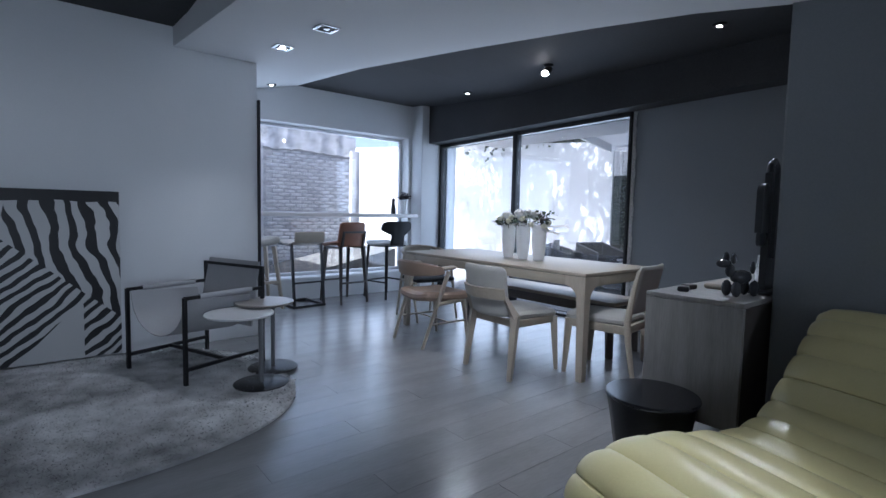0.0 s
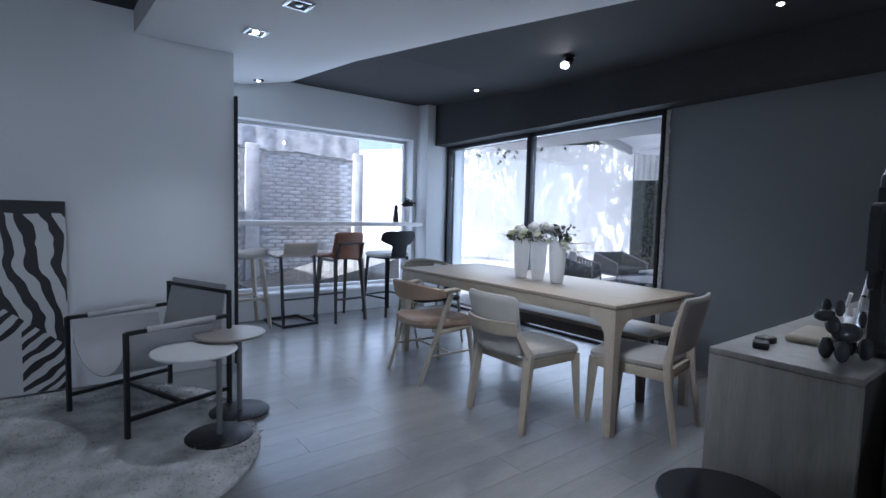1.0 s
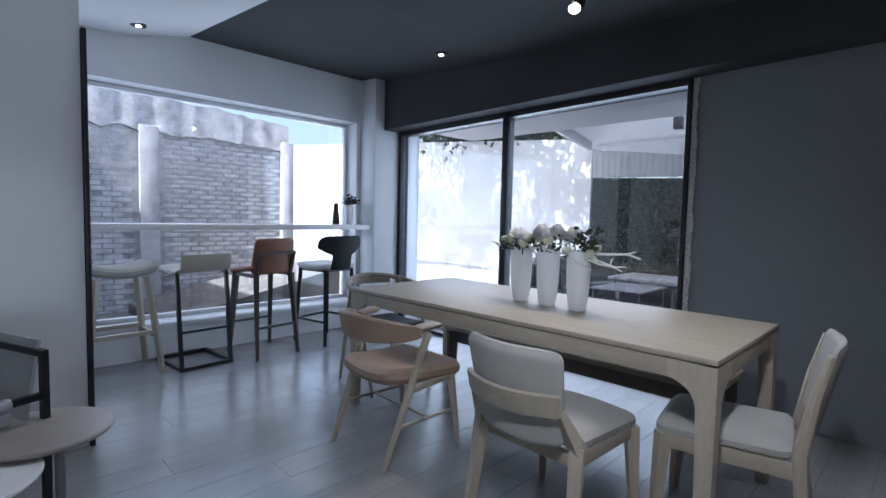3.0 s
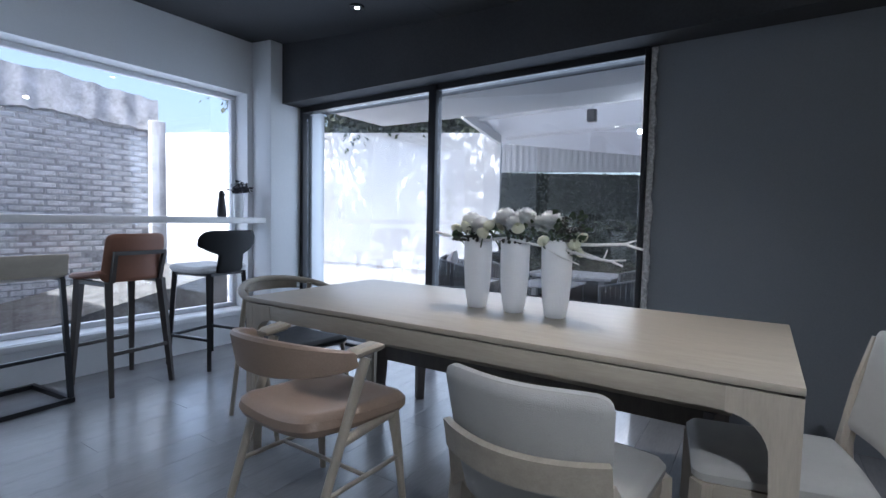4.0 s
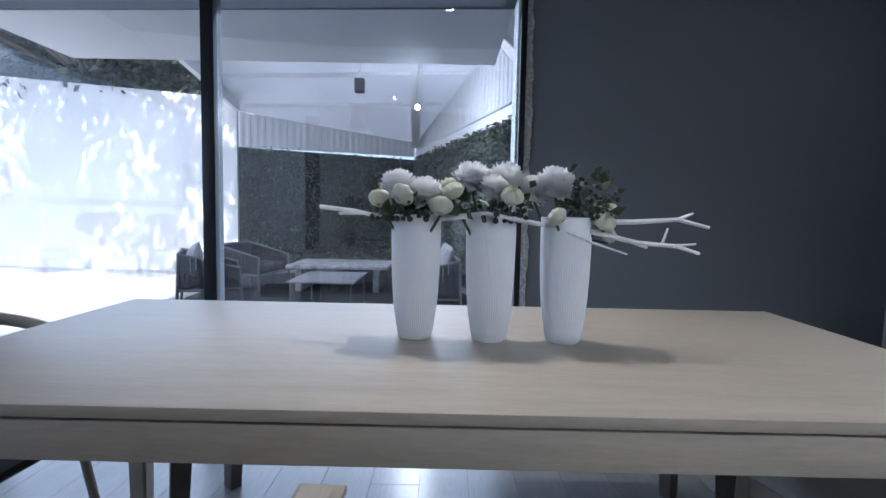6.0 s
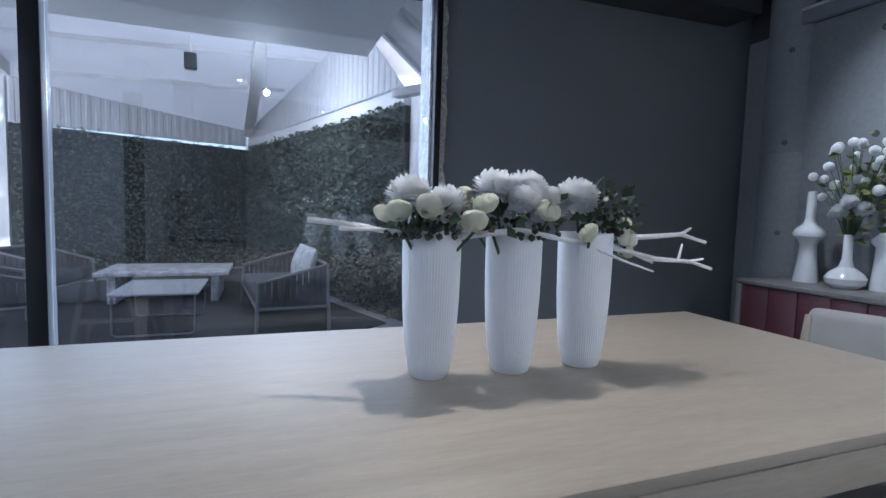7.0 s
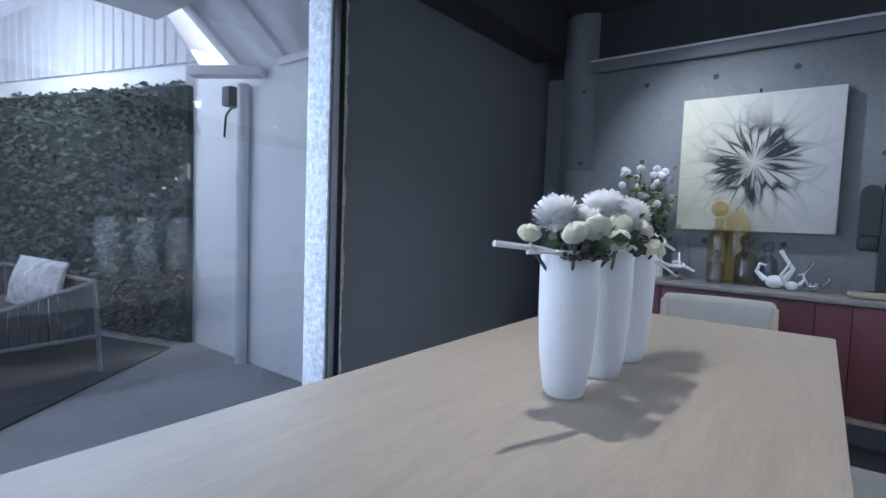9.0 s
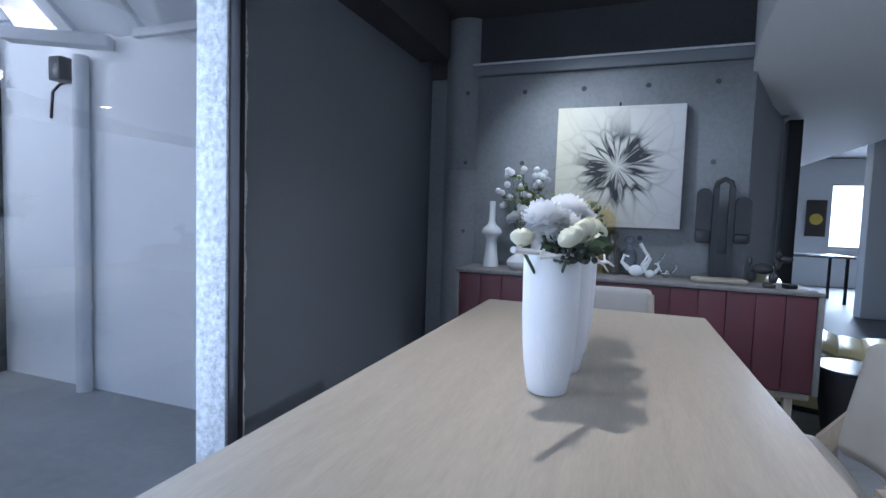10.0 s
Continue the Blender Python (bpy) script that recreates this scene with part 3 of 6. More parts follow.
# seating
mat_rug = mat("charcoal_outdoor_rug", (0.03, 0.031, 0.034), 0.9, var=0.3, scale=12, fine=180, bump=0.3)
tagged(part("outdoor_rug", prism([(8.72, 3.92), (7.55, 5.42), (7.55, 7.6), (11.6, 7.8), (13.3, 5.4)], -0.010, 0.002), mat_rug), "charcoal outdoor rug on the yard floor", "rug")
ROPE = mat("grey_rope", (0.065, 0.066, 0.07), 0.8, var=0.2, scale=30, fine=200, bump=0.3)
CUSH = mat("charcoal_cushion", (0.055, 0.056, 0.06), 0.9, var=0.15, scale=12, fine=300, bump=0.25)
PALEFRAME = mat("pale_grey_frame", (0.19, 0.19, 0.20), 0.4, var=0.06, bump=0.02)


def rope_seat(name, m, w, label, category):
    """A lounge seat with a pale tube frame and upright rope bands, front towards +y."""
    c = thing(name, m, label, category)
    for s in (-1, 1):
        part("leg", rod((s * (w / 2), -0.30, 0), (s * (w / 2 - 0.03), -0.28, 0.60), 0.015, 0.014), PALEFRAME, c)
        part("leg", rod((s * (w / 2), 0.30, 0), (s * (w / 2 - 0.03), 0.28, 0.44), 0.015, 0.014), PALEFRAME, c)
        part("arm_rail", rod((s * (w / 2 - 0.03), -0.28, 0.60), (s * (w / 2 - 0.03), 0.29, 0.445), 0.014), PALEFRAME, c)
        part("seat_rail", rod((s * (w / 2 - 0.012), -0.29, 0.24), (s * (w / 2 - 0.012), 0.29, 0.24), 0.013), PALEFRAME, c)
        for k in range(11):
            y = -0.25 + 0.05 * k
            part("rope", box(s * (w / 2 - 0.022) - 0.005, s * (w / 2 - 0.022) + 0.005, y - 0.021, y + 0.021, 0.24, 0.60 - 0.155 * (y + 0.28) / 0.57), ROPE, c)
    part("back_rail", rod((-w / 2 + 0.03, -0.285, 0.60), (w / 2 - 0.03, -0.285, 0.60), 0.015), PALEFRAME, c)
    part("seat_rail", rod((-w / 2, 0.29, 0.24), (w / 2, 0.29, 0.24), 0.013), PALEFRAME, c)
    part("seat_rail", rod((-w / 2, -0.29, 0.24), (w / 2, -0.29, 0.24), 0.013), PALEFRAME, c)
    n = int((w - 0.1) / 0.05)
    for k in range(n + 1):
        x = -w / 2 + 0.05 + (w - 0.1) * k / n
        part("rope", box(x - 0.021, x + 0.021, -0.292, -0.282, 0.24, 0.60), ROPE, c)
    part("seat_cushion", box(-w / 2 + 0.04, w / 2 - 0.04, -0.26, 0.29, 0.245, 0.355, 0.03, seg=3), CUSH, c)
    return c


rope_seat("outdoor_sofa", pose(9.16, 4.88, 0.002, 0, 0, 6), 1.56, "charcoal rope outdoor sofa with pale frame beside the hedge", "sofa")
rope_seat("outdoor_armchair", pose(9.05, 7.15, 0.002, 0, 0, 205), 0.78, "charcoal rope outdoor armchair with pale frame", "armchair")
rope_seat("outdoor_armchair", pose(10.25, 7.15, 0.002, 0, 0, 170), 0.78, "charcoal rope outdoor armchair with pale frame", "armchair")


def cushion(m, w, h, t, material, label):
    b = shell(lambda u, v: ((u - 0.5) * w * (1 - 0.08 * math.sin(math.pi * v)), 0, v * h * 1.0), 10, 10, t)
    for v in b.verts:
        k = max(0, 1 - (2 * v.co.x / w) ** 2) * max(0, 1 - (2 * v.co.z / h - 1) ** 2)
        v.co.y *= 0.25 + 0.9 * k
    ob = part("cushion", b, material)
    ob.matrix_basis = m
    return tagged(ob, label, "cushion")


PATTERN = mat("mottled_cushion_cloth", (0.55, 0.55, 0.55), 0.9, var=0.5, scale=14, fine=60, bump=0.2)
cushion(pose(9.12, 4.72, 0.36, 16, 0, 6), 0.80, 0.36, 0.17, PATTERN, "pale mottled cushion on the outdoor sofa")
cushion(pose(9.02, 7.36, 0.36, -15, 0, 205), 0.42, 0.34, 0.14, PATTERN, "pale mottled cushion on an outdoor armchair")
ct = thing("coffee_table", pose(9.05, 5.88, 0.002), "pale coffee table on slim bent legs", "table")
part("tabletop", box(-0.42, 0.42, -0.33, 0.33, 0.335, 0.355, 0.008), mat("pale_tabletop", (0.42, 0.42, 0.43), 0.5, var=0.12, scale=5, fine=60, bump=0.04), ct)
for s in (-1, 1):
    part("leg_loop", tube([(s * 0.38, -0.30, 0.335), (s * 0.40, -0.30, 0.03), (s * 0.40, -0.27, 0.009), (s * 0.40, 0.27, 0.009), (s * 0.40, 0.30, 0.03), (s * 0.38, 0.30, 0.335)], 0.009), PALEFRAME, ct)
st = thing("stone_table", pose(10.55, 6.05, 0.002), "low mottled pale stone table", "table")
STONE = mat("mottled_marble", (0.48, 0.48, 0.49), 0.45, var=0.7, scale=9, fine=40, bump=0.05)
part("tabletop", box(-0.45, 0.45, -0.65, 0.65, 0.30, 0.345, 0.008), STONE, st)
for s in (-1, 1):
    part("leg", box(-0.38, 0.38, s * 0.5 - 0.04, s * 0.5 + 0.04, 0, 0.299, 0.006), STONE, st)

# brick wall outside the bar window
BRICKWHITE = mat("whitewashed_brick", (0.54, 0.54, 0.545), 0.9, var=0.45, scale=7, fine=50, bump=0.6, rand=0.14)
MORTAR = mat("grey_mortar", (0.34, 0.34, 0.345), 0.95, var=0.5, scale=14, fine=60, bump=0.4)
bw = structure("brick_wall", box(2.3, 6.40, 10.03, 10.30, -0.2, 2.42, 0.01), MORTAR, "old whitewashed brick boundary wall", "wall")
b = bmesh.new()
prev = None
for k in range(140):
    x = 2.3 + 4.12 * (k / 139)
    nz = noise.noise(Vector((x * 3.1, 0.3, 0))) + 0.5 * noise.noise(Vector((x * 11.0, 2.3, 0)))
    nl = noise.noise(Vector((x * 4.7, 5.3, 0))) + 0.5 * noise.noise(Vector((x * 13.0, 8.3, 0)))
    yy = 9.985 + 0.02 * noise.noise(Vector((x * 6, 9.1, 0)))
    row = [b.verts.new(p) for p in ((x, yy, 2.20 + 0.05 * nl - 0.03 * (x - 4.3)), (x, yy + 0.012, 2.68 - 0.085 * (x - 4.3) + 0.045 * nz), (x, 10.32, 2.69 - 0.085 * (x - 4.3) + 0.045 * nz), (x, 10.32, 2.10))]
    if prev:
        for i in range(4):
            b.faces.new((prev[i], row[i], row[(i + 1) % 4], prev[(i + 1) % 4]))
    prev = row
part("plaster_coping", b, mat("crumbling_plaster", (0.55, 0.55, 0.55), 0.95, var=0.5, scale=6, fine=40, bump=0.5), bw, "crumbling plaster along the top")
part("pier", box(6.30, 6.48, 9.93, 10.03, -0.2, 2.25, 0.012), mat("patched_render", (0.46, 0.46, 0.47), 0.9, var=0.25, scale=5, fine=40, bump=0.3), bw)
part("pier", box(4.46, 4.68, 9.97, 10.03, -0.2, 2.25, 0.012), mat("patched_render", (0.46, 0.46, 0.47), 0.9, var=0.25, scale=5, fine=40, bump=0.3), bw)

# tree leaning over the yard wall
TREELEAF = leaf_mat("tree_leaf", (0.035, 0.05, 0.03), (0.095, 0.115, 0.065), 0.5)
BARK = mat("grey_bark", (0.13, 0.11, 0.09), 0.9, var=0.3, scale=12, fine=60, bump=0.6, stretch=(3, 3, 0.6))


def tree(m, label, seed, spread, base, top, count, clumps):
    t = thing("tree", m, label, "tree")
    rnd = random.Random(seed)
    part("trunk", tube([(0, 0, -0.2), (0.06, 0.03, 1.2), (-0.05, 0.08, 2.4), (-0.2, 0.0, base + 0.6)], [0.16, 0.13, 0.11, 0.08]), BARK, t)
    pts = []
    for k in range(clumps):
        a, r = rnd.uniform(0, 2 * math.pi), spread * math.sqrt(rnd.random())
        # high clumps, mostly out of view, are placed up-sun to dapple the yard wall
        c = Vector((-2.3 + r * math.cos(a), 1.5 * r * math.sin(a), rnd.uniform(base, top)))
        if k % 5 < 2:
            c = Vector((rnd.uniform(-0.2, 0.8), rnd.uniform(-3.0, 3.0), rnd.uniform(3.0, 3.9)))
        if k % 4 == 0:
            part("limb", tube([(-0.15, 0, base * 0.8), tuple(Vector((-0.15, 0, base * 0.8)).lerp(c, 0.5) + Vector((0, 0, 0.3))), tuple(c)], [0.05, 0.03, 0.01], sides=7), BARK, t)
        rad = rnd.uniform(0.25, 0.6)
        for _ in range(count // clumps):
            d = Vector((rnd.gauss(0, 1), rnd.gauss(0, 1), rnd.gauss(0, 0.6))) * rad * 0.55
            pts.append((c + d, d.normalized() + Vector((0, 0, -0.4))))
    part("crown", leaf_cloud(pts, 0.145, seed=seed), TREELEAF, t)
    return t


tree(pose(12.9, 11.0, 0), "leafy tree leaning over the yard wall", 3, 2.6, 4.0, 6.0, 34000, 150)

# ---------------------------------------------------------------- dining table
TX0, TX1, TY0, TY1, TZ = 4.595, 5.497, 3.573, 5.707, 0.75
table = thing("dining_table", pose((TX0 + TX1) / 2, (TY0 + TY1) / 2, 0), "long pale oak dining table with rounded leg joints", "table")
hw, hl = (TX1 - TX0) / 2, (TY1 - TY0) / 2
part("tabletop", box(-hw, hw, -hl, hl, TZ - 0.022, TZ, 0.004), OAK, table)
for sx in (-1, 1):
    part("apron", box(sx * (hw - 0.016) - 0.011, sx * (hw - 0.016) + 0.011, -hl + 0.07, hl - 0.07, TZ - 0.094, TZ - 0.027, 0.003), OAK, table)
for sy in (-1, 1):
    part("apron", box(-hw + 0.07, hw - 0.07, sy * (hl - 0.016) - 0.011, sy * (hl - 0.016) + 0.011, TZ - 0.094, TZ - 0.027, 0.003), OAK, table)
# dark filler strip, its colour stands in for shade in the gap under the top
part("shadow_gap", box(-hw + 0.015, hw - 0.015, -hl + 0.015, hl - 0.015, TZ - 0.027, TZ - 0.0222), DARKWOOD, table)


def table_leg(sx, sy):
    """A leg that flares into both aprons with a rounded inner corner."""
    b = bmesh.new()
    for along_y in (False, True):
        prof = [(0.0, 0.0), (0.048, 0.0), (0.062, 0.50)]
        R = 0.10
        for k in range(9):
            a = math.pi / 2 * k / 8
            prof.append((0.064 + R * (1 - math.cos(a)), TZ - 0.094 - R + R * math.sin(a)))
        prof += [(0.064 + R, TZ - 0.027), (0.0, TZ - 0.027)]
        th = 0.046
        e = 0.0015 if along_y else 0.0
        lo = [b.verts.new(((e, s + e, z) if along_y else (s, 0, z))) for s, z in prof]
        hi = [b.verts.new(((th - e, s + e, z) if along_y else (s, th, z))) for s, z in prof]
        n = len(prof)
        b.faces.new(lo), b.faces.new(hi[::-1])
        for i in range(n):
            b.faces.new((lo[i], lo[(i + 1) % n], hi[(i + 1) % n], hi[i]))
    for v in b.verts:
        v.co = Vector((sx * (hw - 0.001 - v.co.x), sy * (hl - 0.001 - v.co.y), v.co.z))
    return b


for sx in (-1, 1):
    for sy in (-1, 1):
        part("leg", table_leg(sx, sy), OAKLEG, table)

# ---------------------------------------------------------------- chairs
def side_chair(m, label, group):
    """Oak dining chair, front towards +y, with a bent upholstered back on a broad rail."""
    c = thing("dining_chair", m, label, "chair", group)
    for s in (-1, 1):
        b = rod((s * 0.235, -0.275, 0), (s * 0.215, -0.215, 0.44), 0.015, 0.025, square=True)
        rod((s * 0.215, -0.215, 0.43), (s * 0.193, -0.298, 0.575), 0.025, 0.013, bm=b, square=True)
        part("rear_leg", b, OAKLEG, c)
        part("front_leg", rod((s * 0.225, 0.215, 0), (s * 0.205, 0.195, 0.40), 0.014, 0.025, square=True), OAKLEG, c)
        part("side_rail", box(s * 0.206 - 0.011, s * 0.206 + 0.011, -0.205, 0.195, 0.355, 0.408, 0.004), OAK, c)
    part("front_rail", box(-0.193, 0.193, 0.185, 0.208, 0.355, 0.405, 0.004), OAK, c)
    part("rear_rail", box(-0.193, 0.193, -0.215, -0.192, 0.355, 0.405, 0.004), OAK, c)
    part("back_rail", shell(lambda u, v: ((u - 0.5) * 0.41, -0.300 - 0.076 * (1 - (2 * u - 1) ** 2) - 0.018 * v, 0.56 + 0.075 * v), 14, 4, 0.018, round_edge=False), OAK, c)
    part("seat", shell(lambda u, v: ((u - 0.5) * (0.42 + 0.03 * v), -0.20 + 0.42 * v, 0.43 + 0.012 * math.sin(math.pi * u) - 0.01 * v), 24, 24, 0.06, corner=0.18), LINEN, c)
    part("backrest", shell(lambda u, v: ((u - 0.5) * (0.365 + 0.05 * v - 0.06 * max(0, 0.35 - v)), -0.20 - 0.105 * math.cos((u - 0.5) * 2.4) - 0.075 * v, 0.43 + 0.355 * v - 0.010 * (2 * u - 1) ** 4 * v), 28, 24, 0.044, corner=0.16), LINEN, c)
    return c


side_chair(pose(4.50, 4.11, 0, 0, 0, -92), "pale oak dining chair with grey-beige upholstered back beside the table", "chairs round the table")


def post_chair(m):
    """Oak chair, front towards +y: two tall rear posts with flared tops hold a slightly hollow padded back."""
    c = thing("dining_chair", m, "pale oak chair with padded back between posts at the table's end", "chair", "chairs round the table")
    for s in (-1, 1):
        part("rear_leg", tube([(s * 0.205, -0.285, 0), (s * 0.200, -0.235, 0.30), (s * 0.200, -0.225, 0.44), (s * 0.202, -0.255, 0.64), (s * 0.207, -0.290, 0.79)], [0.015, 0.022, 0.025, 0.019, 0.013], sides=8), OAKLEG, c)
        part("front_leg", rod((s * 0.205, 0.225, 0), (s * 0.190, 0.205, 0.40), 0.014, 0.025, square=True), OAKLEG, c)
        part("side_rail", box(s * 0.192 - 0.011, s * 0.192 + 0.011, -0.21, 0.205, 0.345, 0.402, 0.004), OAK, c)
    part("front_rail", box(-0.18, 0.18, 0.195, 0.218, 0.345, 0.400, 0.004), OAK, c)
    part("rear_rail", box(-0.18, 0.18, -0.225, -0.20, 0.345, 0.400, 0.004), OAK, c)
    part("seat", shell(lambda u, v: ((u - 0.5) * (0.39 + 0.02 * v), -0.205 + 0.44 * v, 0.425 + 0.012 * math.sin(math.pi * u) - 0.01 * v), 24, 24, 0.06, corner=0.18), LINEN, c)
    part("backrest", shell(lambda u, v: ((u - 0.5) * 0.42, -0.225 - 0.07 * v - 0.035 * math.cos((u - 0.5) * 2.9), 0.49 + 0.325 * v), 28, 20, 0.032, corner=0.12), LINEN, c)
    return c


post_chair(pose(4.945, 3.615, 0, 0, 0, 9))


def arm_chair(m):
    """Oak chair, front towards +y, whose leather-wrapped back bends round into two short arms."""
    c = thing("dining_armchair", m, "pale oak armchair with tan leather seat and curved back rail", "chair", "chairs round the table")
    for s in (-1, 1):
        part("rear_leg", rod((s * 0.225, -0.25, 0), (s * 0.255, -0.01, 0.645), 0.014, 0.02), OAKLEG, c)
        part("front_leg", tube([(s * 0.235, 0.235, 0), (s * 0.222, 0.205, 0.26), (s * 0.215, 0.185, 0.40)], [0.013, 0.019, 0.025]), OAKLEG, c)
        part("side_rail", rod((s * 0.215, 0.185, 0.385), (s * 0.235, -0.11, 0.365), 0.020, 0.017), OAKLEG, c)
        part("arm", shell(lambda u, v: (s * (0.225 + 0.065 * v - 0.01 * (1 - u)), -0.075 + 0.125 * u, 0.668 + 0.012 * u), 8, 6, 0.03), OAK, c)
        part("stretcher", rod((s * 0.237, -0.17, 0.20), (s * 0.226, 0.215, 0.20), 0.009), OAKLEG, c)
    part("cross_stretcher", rod((-0.228, 0.02, 0.20), (0.228, 0.02, 0.20), 0.008), OAKLEG, c)
    part("front_rail", rod((-0.215, 0.185, 0.385), (0.215, 0.185, 0.385), 0.019), OAKLEG, c)

    def back(u, v):
        a = math.pi * (0.02 + 0.96 * u)
        return (0.275 * -math.cos(a), -0.05 - 0.215 * math.sin(a) - 0.025 * v, 0.60 + 0.03 * (1 - math.sin(a)) + (0.135 * v) * (0.40 + 0.60 * math.sin(a)))
    part("backrest", shell(back, 40, 14, 0.03, corner=0.2), TAN, c, "tan leather back band")
    part("seat", shell(lambda u, v: ((u - 0.5) * (0.42 + 0.09 * v), -0.22 + 0.475 * v, 0.42 + 0.03 * (2 * u - 1) ** 2 * (1 - v) - 0.012 * math.sin(math.pi * v)), 26, 24, 0.08, corner=0.25), TAN, c)
    return c


arm_chair(pose(4.46, 5.075, 0, 0, 0, -92))


def hoop_chair(m):
    """Light chair, front towards +y, with a thin bent hoop for back and arms and a dark seat."""
    c = thing("hoop_back_chair", m, "pale oak hoop-back chair with black leather seat at the table's end", "chair", "chairs round the table")
    pts = []
    for k in range(21):
        a = math.pi * (-0.05 + 1.10 * k / 20)
        pts.append((-0.275 * math.cos(a), 0.02 - 0.25 * math.sin(a), 0.70 + 0.06 * math.sin(max(0, a)) - 0.0))
    part("hoop", tube(pts, [0.013] + [0.018] * 19 + [0.013]), OAK, c)
    part("backrest", shell(lambda u, v: (-0.27 * math.cos(math.pi * (0.28 + 0.44 * u)), 0.02 - 0.255 * math.sin(math.pi * (0.28 + 0.44 * u)), 0.695 + 0.065 * v), 14, 4, 0.016), OAK, c)
    for s in (-1, 1):
        part("rear_leg", rod((s * 0.22, -0.24, 0), (s * 0.21, -0.10, 0.73), 0.012, 0.016), OAKLEG, c)
        part("front_leg", rod((s * 0.25, 0.24, 0), (s * 0.268, 0.06, 0.70), 0.012, 0.015), OAKLEG, c)
        part("side_rail", rod((s * 0.24, 0.18, 0.40), (s * 0.21, -0.17, 0.40), 0.014), OAKLEG, c)
    part("seat", shell(lambda u, v: ((u - 0.5) * (0.42 + 0.06 * v), -0.20 + 0.44 * v, 0.435 - 0.012 * math.sin(math.pi * v)), 22, 20, 0.05, corner=0.25), DARKLEATHER, c, "black leather seat")
    return c


hoop_chair(pose(5.02, 5.90, 0, 0, 0, 176))

bench = thing("bench", pose(5.465, 4.62, 0), "long dark-legged bench with a pale top beside the table", "bench")
BENCHWOOD = mat("smoked_bench_wood", (0.115, 0.10, 0.09), 0.5, var=0.2, scale=6, fine=40, bump=0.08, stretch=(5, 5, 0.7))
part("seat", box(-0.22, 0.22, -0.88, 0.88, 0.425, 0.455, 0.006), OAK, bench)
part("rail", box(-0.20, -0.17, -0.79, 0.79, 0.345, 0.424, 0.004), BENCHWOOD, bench)
part("rail", box(0.17, 0.20, -0.79, 0.79, 0.345, 0.424, 0.004), BENCHWOOD, bench)
for sx in (-1, 1):
    for sy in (-1, 1):
        part("leg", rod((sx * 0.195, sy * 0.83, 0), (sx * 0.185, sy * 0.815, 0.42), 0.022, 0.03, square=True), BENCHWOOD, bench)

# ---------------------------------------------------------------- bar stools (front towards +y)
def stool_wing(m):
    c = thing("bar_stool", m, "black bar stool with winged back and pale seat", "stool", "stools along the bar")
    for s in (-1, 1):
        part("leg", rod((s * 0.20, -0.21, 0), (s * 0.165, -0.17, 0.70), 0.014, 0.017, square=True), BLACKMETAL, c)
        part("leg", rod((s * 0.20, 0.21, 0), (s * 0.165, 0.17, 0.70), 0.014, 0.017, square=True), BLACKMETAL, c)
        part("rail", rod((s * 0.165, -0.17, 0.69), (s * 0.165, 0.17, 0.69), 0.011, square=True), BLACKMETAL, c)
        part("footrest", rod((s * 0.188, -0.195, 0.22), (s * 0.188, 0.195, 0.22), 0.010, square=True), BLACKMETAL, c)
    part("footrest", rod((-0.188, 0.195, 0.22), (0.188, 0.195, 0.22), 0.010, square=True), BLACKMETAL, c)
    part("rail", rod((-0.165, -0.17, 0.69), (0.165, -0.17, 0.69), 0.011, square=True), BLACKMETAL, c)
    part("seat", shell(lambda u, v: ((u - 0.5) * 0.41, -0.20 + 0.42 * v, 0.735 - 0.02 * math.sin(math.pi * v)), 22, 20, 0.055, corner=0.3), mat("pale_leather", (0.50, 0.50, 0.50), 0.5, var=0.06, bump=0.1), c, "pale leather seat")

    def wing(u, v):
        w = 0.115 + 0.15 * min(1, max(0, (v - 0.45) / 0.2)) ** 0.7 - 0.10 * max(0, v - 0.8) + 0.10 * max(0, 0.2 - v)
        x = (2 * u - 1) * w
        return (x, -0.205 + 0.55 * x * x * 1.6 - 0.05 * v, 0.70 + 0.315 * v)
    part("backrest", shell(wing, 30, 28, 0.03, corner=0.3), DARKLEATHER, c)
    return c


